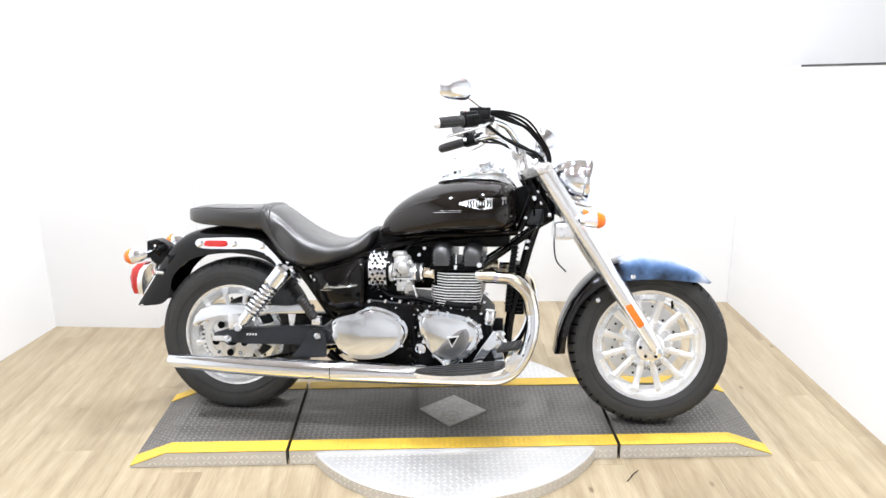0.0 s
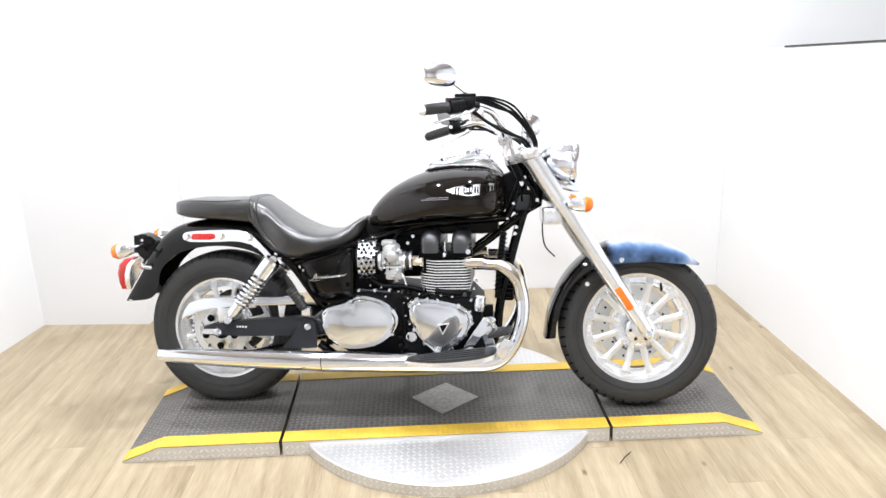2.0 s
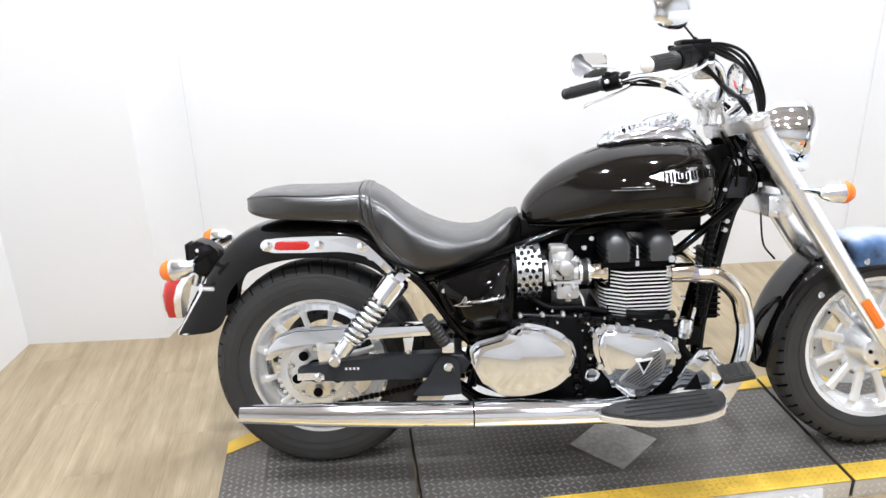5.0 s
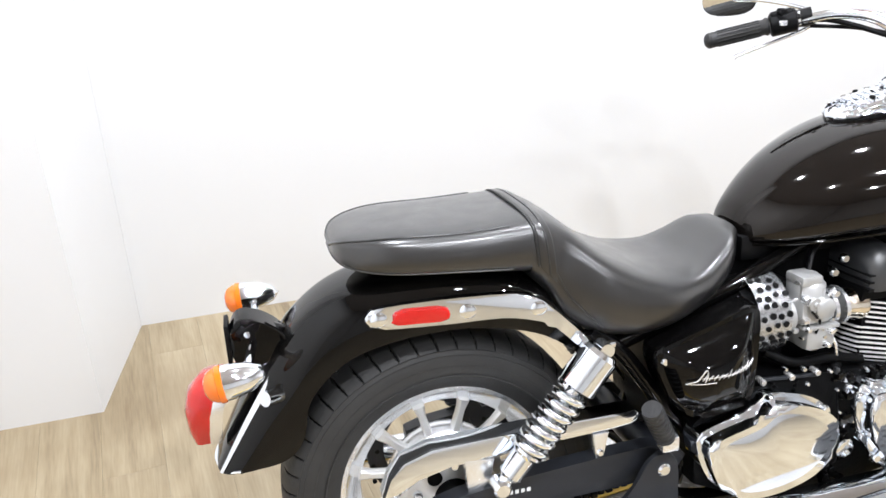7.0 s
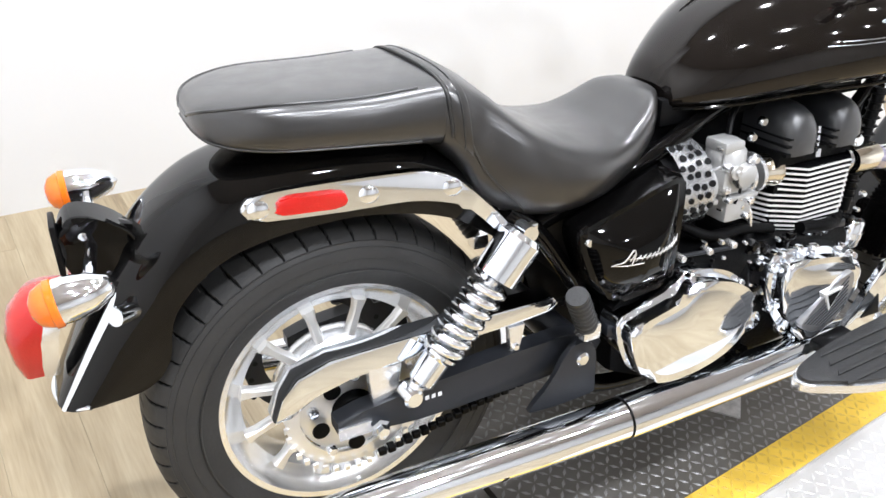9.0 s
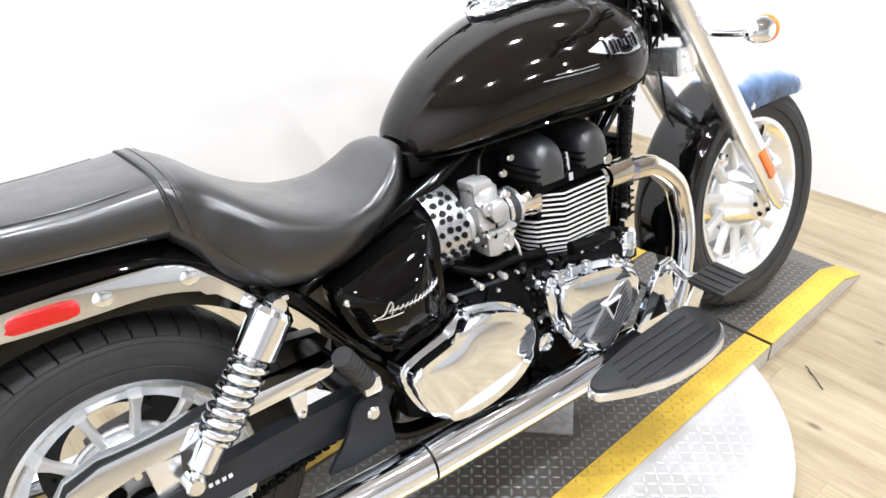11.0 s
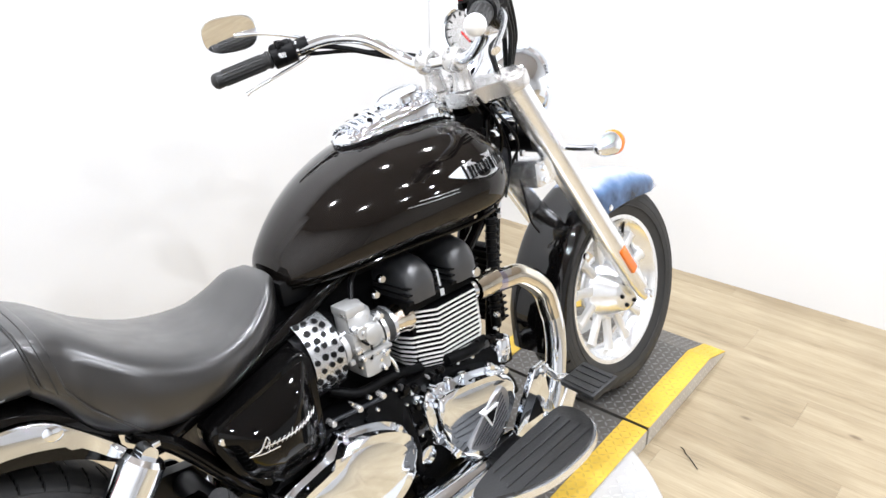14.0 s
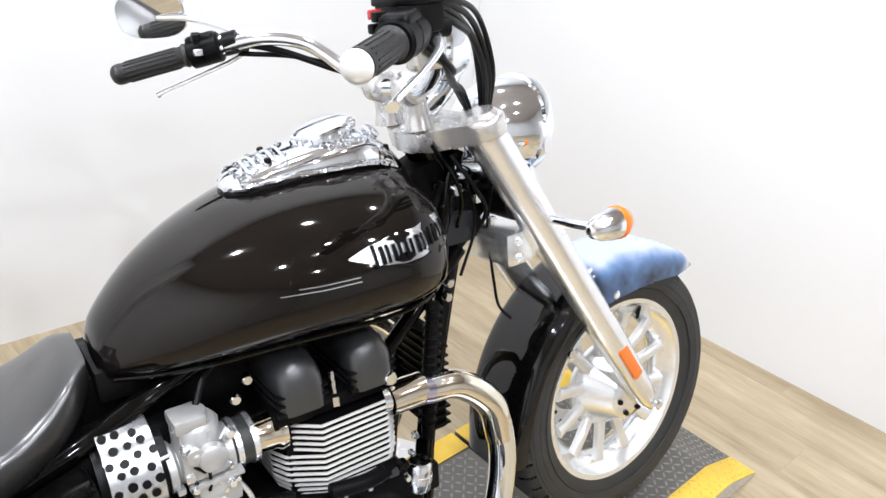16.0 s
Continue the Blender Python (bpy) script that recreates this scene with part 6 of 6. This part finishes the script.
for s in (-1, 1):
    em = group("tank_badge", "silver winged tank badge with dark marks")
    fl = lambda x: np.interp(x, [0.05, 0.075, 0.095, 0.13, 0.17, 0.21, 0.24], [0.83, 0.822, 0.817, 0.812, 0.815, 0.827, 0.84])
    fh = lambda x: np.interp(x, [0.05, 0.08, 0.115, 0.21, 0.24], [0.832, 0.843, 0.849, 0.853, 0.848])
    bp("wing", tank_patch(fl, fh, 0.05, 0.24, 0.002, side_=s), M_CHROMESOFT, "", em)
    for k in range(15):
        tall = 0.004 if k in (0, 14) else (0.001 if k % 3 else -0.001)
        a = 0.082 + 0.0099 * k
        b = a + (0.0062 if k % 2 else 0.0046)
        lo_, hi_ = 0.819 + 0.0005 * k - tall, 0.84 + tall + 0.0004 * k
        bp("mark", tank_patch(lambda x: lo_, lambda x: hi_, a, b, 0.0048, 2, 5, s), M_SATIN, "dark badge mark", em)
    for dz_ in (0.0, 0.006):
        bp("streak", tank_patch(lambda x: 0.7965 + dz_ + 0.04 * (x + 0.045), lambda x: 0.7978 + dz_ + 0.04 * (x + 0.045), -0.045 + dz_ * 4, 0.06, 0.002, 12, 2, s), M_CHROMESOFT, "thin silver streak", em)
    bp("scroll", tube([(0.11, s * (tank_y(0.11, 0.814) + 0.003), 0.814), (0.14, s * (tank_y(0.14, 0.808) + 0.003), 0.808), (0.175, s * (tank_y(0.175, 0.815) + 0.003), 0.815)], 0.0014, 6), M_SATIN, "", em)

cons = group("tank_console", "ornate chrome console and filler cap on the tank")
ck = [(-0.045, 0.012, 0.914, 0.898, 0.902), (-0.03, 0.035, 0.922, 0.90, 0.908), (0.0, 0.048, 0.932, 0.905, 0.915), (0.05, 0.056, 0.945, 0.91, 0.92), (0.1, 0.062, 0.955, 0.91, 0.925), (0.15, 0.062, 0.962, 0.91, 0.925), (0.185, 0.055, 0.955, 0.905, 0.92), (0.225, 0.04, 0.925, 0.89, 0.905), (0.255, 0.025, 0.885, 0.86, 0.87)]
bp("console_body", rings(interp_sections(ck, 4, 0.7, 0.6)), M_CHROME, "", cons)
bp("gasket", rings(interp_sections([(x, w + 0.003, b + 0.006, b - 0.01, b) for x, w, t, b, m in ck], 4, 0.7, 0.6)), M_SATIN, "black gasket", cons)
cap_axis = Vector((-0.25, 0, 1)).normalized()
bp("filler_cap", lathe([(0.0, 0.045), (0.012, 0.046), (0.02, 0.043), (0.024, 0.034), (0.026, 0.0)], (0.125, 0, 0.952), cap_axis, 36), M_CHROME, "round filler cap", cons)
for k in range(18):
    a = 2 * math.pi * k / 18
    bp("cap_knurl", bolt(0.125 + 0.0445 * math.cos(a), 0.0445 * math.sin(a), 0.962 + 0.011 * math.cos(a), 0.0045, 0.006, (math.cos(a), math.sin(a), 0.2)), M_CHROME, "", cons)
for k in range(5):
    bp("warning_light", bolt(0.02 + 0.013 * (k % 3), -0.03 + 0.015 * k, 0.939 + 0.003 * (k % 3), 0.0055, 0.005, (-0.2, 0, 1)), M_CHROME if k % 2 else M_SATIN, "", cons)
for k in range(5):
    bp("console_rib", tube([(-0.012 + k * 0.014, -0.036, 0.928 + 0.003 * k), (-0.012 + k * 0.014, 0, 0.938 + 0.003 * k), (-0.012 + k * 0.014, 0.036, 0.928 + 0.003 * k)], 0.0025, 8), M_CHROMESOFT, "", cons)
random.seed(11)
for k in range(64):
    f = random.random()
    x = -0.03 + 0.235 * f
    w_, t_, b_ = (np.interp(x, [q_[0] for q_ in ck], [q_[c_] for q_ in ck]) for c_ in (1, 2, 3))
    th = random.uniform(-1.25, 1.25)
    y_, z_ = w_ * math.sin(th) * 0.97, b_ + (t_ - b_) * (0.35 + 0.68 * math.cos(th) ** 0.6)
    n_ = Vector((-0.15, math.sin(th), math.cos(th)))
    r_ = random.uniform(0.004, 0.0085)
    if k % 6:
        bp("filigree", lathe([(0.0, r_), (0.002, r_ * 1.05), (0.003, r_ * 0.8), (0.0015, r_ * 0.62), (-0.002, r_ * 0.6)], (x, y_, z_), n_, 14), M_CHROME, "", cons)
    else:
        bp("dark_recess", lathe([(0.0022, 0.0), (0.0022, r_ * 0.5), (-0.002, r_ * 0.5)], (x, y_, z_), n_, 10), M_SWING, "", cons)
for sgn in (-1, 1):
    pts = []
    for k in range(25):
        x = -0.035 + 0.0112 * k
        w_, b_ = np.interp(x, [q_[0] for q_ in ck], [q_[1] for q_ in ck]), np.interp(x, [q_[0] for q_ in ck], [q_[3] for q_ in ck])
        pts.append((x, sgn * (w_ + 0.003 + 0.003 * (k % 2)), b_ + 0.008))
    bp("scalloped_edge", tube(pts, 0.004, 8, n=3), M_CHROME, "", cons)
bp("console_lock", lathe([(0, 0.014), (0.008, 0.014), (0.01, 0.011), (0.01, 0)], (0.192, -0.02, 0.95), (0.4, -0.5, 0.8), 18), M_CHROME, "", cons)
bp("console_slot", box(0.2, -0.038, 0.928, 0.03, 0.01, 0.012, 0.003), M_SATIN, "", cons)

# ---- silver mark on the side cover: slanted strokes along a flowing line ----
def on_cover(x, z, off=0.0012):
    s2 = ((x + 0.4) / 0.092) ** 2 + ((z - 0.52) / 0.085) ** 2
    return (x, -0.1395 - 0.037 * max(0.0, 1 - s2) - off, z)


def mark_line(f):
    return -0.452 + 0.13 * f, 0.522 + 0.006 * f


for k in range(13):
    f = 0.14 + 0.066 * k
    x_, z_ = mark_line(f)
    tall = 0.0062 if k % 5 else 0.0095
    bp("script", tube([on_cover(x_ - 0.0035, z_ - 0.0045), on_cover(x_ - 0.001, z_), on_cover(x_ + 0.0045, z_ - 0.0045 + tall * 1.5)], [0.0008, 0.0011, 0.0007], 6, n=4), M_YOKE, "", side)
bp("script", tube([on_cover(*mark_line(0.1 + 0.09 * k)) for k in range(10)], 0.0008, 6, n=3), M_YOKE, "silver flowing line", side)
bp("script_initial", tube([on_cover(-0.458, 0.512), on_cover(-0.445, 0.518), on_cover(-0.432, 0.537), on_cover(-0.43, 0.528), on_cover(-0.434, 0.514)], [0.0009, 0.0013, 0.0013, 0.0013, 0.0009], 6, n=4), M_YOKE, "", side)
bp("script_underline", tube([on_cover(-0.462, 0.51), on_cover(-0.44, 0.511), on_cover(-0.415, 0.514)], 0.001, 6), M_YOKE, "", side)

# ---- foot controls ----
def board(s):
    g = group("floorboard", "black ribbed rubber floorboard with a bright rim")
    pl = smooth_outline([(-0.09, -0.262), (-0.07, -0.29), (0.04, -0.345), (0.15, -0.358), (0.235, -0.346), (0.285, -0.31), (0.3, -0.255), (0.285, -0.215), (0.2, -0.213), (0.1, -0.216), (0.0, -0.225), (-0.07, -0.24)], 4)
    def flat(pl_, z0, z1, bev):
        bm = slab([(x, y) for x, y in pl_], z0, z1, bev, 2)
        for v in bm.verts:
            v.co = Vector((v.co.x, v.co.z * -s, v.co.y))
        return bm
    bp("rim", flat(pl, 0.212, 0.228, 0.003), M_CHROMESOFT, "bright alloy rim", g)
    c = (0.11, -0.28)
    bp("pad", flat([(c[0] + (x - c[0]) * 0.965, c[1] + (y - c[1]) * 0.93) for x, y in pl], 0.226, 0.236, 0.003), M_GRIP, "black rubber pad", g)
    for k in range(4):
        y0_ = -0.237 - 0.026 * k
        bp("rib", flat([(0.0 - 0.01 * k + 0.01, y0_), (0.0 - 0.01 * k, y0_ - 0.008), (0.245, y0_ - 0.012), (0.25, y0_ - 0.004)], 0.235, 0.239, 0.001), M_GRIP, "", g)
    bp("hinge", box(0.1, s * 0.2, 0.215, 0.1, 0.03, 0.02, 0.004), M_SATIN, "", g)
    for ch in g.children:
        for v in ch.data.vertices:
            x = -0.1 + (v.co.x + 0.09) * 0.84
            v.co = Vector((x, v.co.y + s * 0.04, v.co.z + 0.01 + (x + 0.1) * 0.1))
    return g


for s in (-1, 1):
    board(s)
br = group("brake_pedal", "chrome brake pedal plate with a black rubber pad")
bp("plate", slab([(0.06, 0.225), (0.085, 0.232), (0.13, 0.31), (0.165, 0.36), (0.2, 0.362), (0.21, 0.35), (0.19, 0.33), (0.2, 0.28), (0.215, 0.235), (0.18, 0.215), (0.1, 0.215)], -0.17, -0.185, 0.004, 2), M_CHROME, "polished triangular bracket", br)
bp("plate_window", slab([(0.125, 0.25), (0.16, 0.295), (0.175, 0.25)], -0.18, -0.1865), M_SATIN, "", br, smooth=False)
bp("lever_arm", tube([(0.19, -0.19, 0.35), (0.21, -0.2, 0.325), (0.225, -0.22, 0.322), (0.23, -0.24, 0.32)], 0.009, 12), M_CHROME, "", br)
pd_ = box(0, 0, 0, 0.077, 0.1, 0.014, 0.005, 2)
PADM = pose(0.228, -0.275, 0.33, 0, -12, -8)
bp("pedal_pad", moved(pd_, PADM), M_GRIP, "black rubber pedal pad", br)
for k in range(4):
    bp("pad_rib", moved(box(-0.027 + 0.018 * k, 0, 0.008, 0.008, 0.086, 0.0035, 0.001), PADM), M_GRIP, "", br, smooth=False)
bp("pivot_bolt", bolt(0.19, -0.185, 0.348, 0.012, 0.008), M_CHROME, "", br)
bp("lower_bolt", bolt(0.185, -0.185, 0.235, 0.009, 0.006), M_CHROME, "", br)
bp("heel_shield", slab([(0.2, 0.235), (0.24, 0.29), (0.275, 0.275), (0.235, 0.21)], -0.2, -0.206, 0.002), M_CHROMESOFT, "bright splash plate", br)
br.location = (0.012, -0.052, 0.016)
bs = group("brake_cylinder", "small chrome brake cylinder on a black bracket")
bp("cylinder", lathe([(0, 0.0), (0, 0.018), (0.004, 0.021), (0.05, 0.021), (0.054, 0.018), (0.054, 0.0)], (0.158, -0.155, 0.385), (0.12, 0, 1), 28), M_CHROME, "", bs)
bp("band", lathe([(0.018, 0.021), (0.018, 0.0225), (0.03, 0.0225), (0.03, 0.021)], (0.158, -0.155, 0.385), (0.12, 0, 1), 28), M_CHROMESOFT, "", bs)
bp("hose", tube([(0.155, -0.155, 0.385), (0.155, -0.155, 0.355), (0.18, -0.15, 0.32), (0.19, -0.15, 0.29)], 0.012, 12), M_SATIN, "black hose", bs)
bp("bracket", box(0.19, -0.13, 0.38, 0.04, 0.02, 0.05, 0.004), M_SATIN, "", bs)

# side stand on the far side
st_ = group("side_stand", "black side stand propping the motorcycle")
bp("leg", tube([(-0.2, 0.14, 0.2), (-0.17, 0.22, 0.1), (-0.16, 0.285, 0.04)], 0.012, 12), M_SATIN, "", st_)
bp("foot", box(-0.16, 0.29, 0.037, 0.06, 0.05, 0.008, 0.003), M_SATIN, "", st_)

# the rear bodywork sits slightly towards the stand side; the front end is steered slightly to the stand side
STEER = Matrix.Translation(UP) @ Matrix.Rotation(radians(3.8), 4, -DF) @ Matrix.Translation(-UP)
for ob in bike.children:
    n_ = ob.name.split(".")[0]
    if n_ in ("rear_fender", "fender_tip_trim", "tail_trim", "pillion_seat", "rider_seat", "seat_piping", "seat_band", "seat_seam", "pad_piping", "fender_strut"):
        ob.location += Vector((-0.017 if n_ not in ("rider_seat", "seat_piping", "seat_band", "seat_seam") else -0.006, 0.01, -0.003))
    if n_ == "tank_console":
        ob.location.y += 0.008
    if n_ in ("front_wheel", "front_fender", "fender_bolt", "fork_leg", "fork_yoke", "headlamp", "speedometer", "handlebar", "mirror", "front_indicator"):
        ob.matrix_basis = STEER @ ob.matrix_basis


# ---- floor planks ----
def planks():
    w, l, t = 0.152, 0.92, 0.006
    for width in (w,):
        bm = bmesh.new()
        g = 0.00015
        x0, x1, y0, y1 = g, width - g, g, l - g
        c = 0.0004
        lo = [bm.verts.new(p) for p in ((x0, y0, -t), (x1, y0, -t), (x1, y1, -t), (x0, y1, -t))]
        md = [bm.verts.new(p) for p in ((x0, y0, -c), (x1, y0, -c), (x1, y1, -c), (x0, y1, -c))]
        hi = [bm.verts.new(p) for p in ((x0 + c, y0 + c, 0), (x1 - c, y0 + c, 0), (x1 - c, y1 - c, 0), (x0 + c, y1 - c, 0))]
        for a, b in ((lo, md), (md, hi)):
            for i in range(4):
                bm.faces.new((a[i], a[(i + 1) % 4], b[(i + 1) % 4], b[i]))
        bm.faces.new(hi)
        me = finish("plank", bm, M_PLANK, smooth=False)
    i = 0
    x = -2.86
    while x < 2.95:
        off = (0.0, 0.34, 0.67, 0.17, 0.51)[i % 5]
        y = -5.2 - off
        while y < 1.58:
            a, b = max(y, -5.29), min(y + l, 1.6)
            if b - a > 0.03:
                ob = new("plank", me)
                ob.location, ob.scale = (x, a, 0), (1, (b - a) / l, 1)
                ob.parent = FLOOR
            y += l
        x += w
        i += 1


planks()
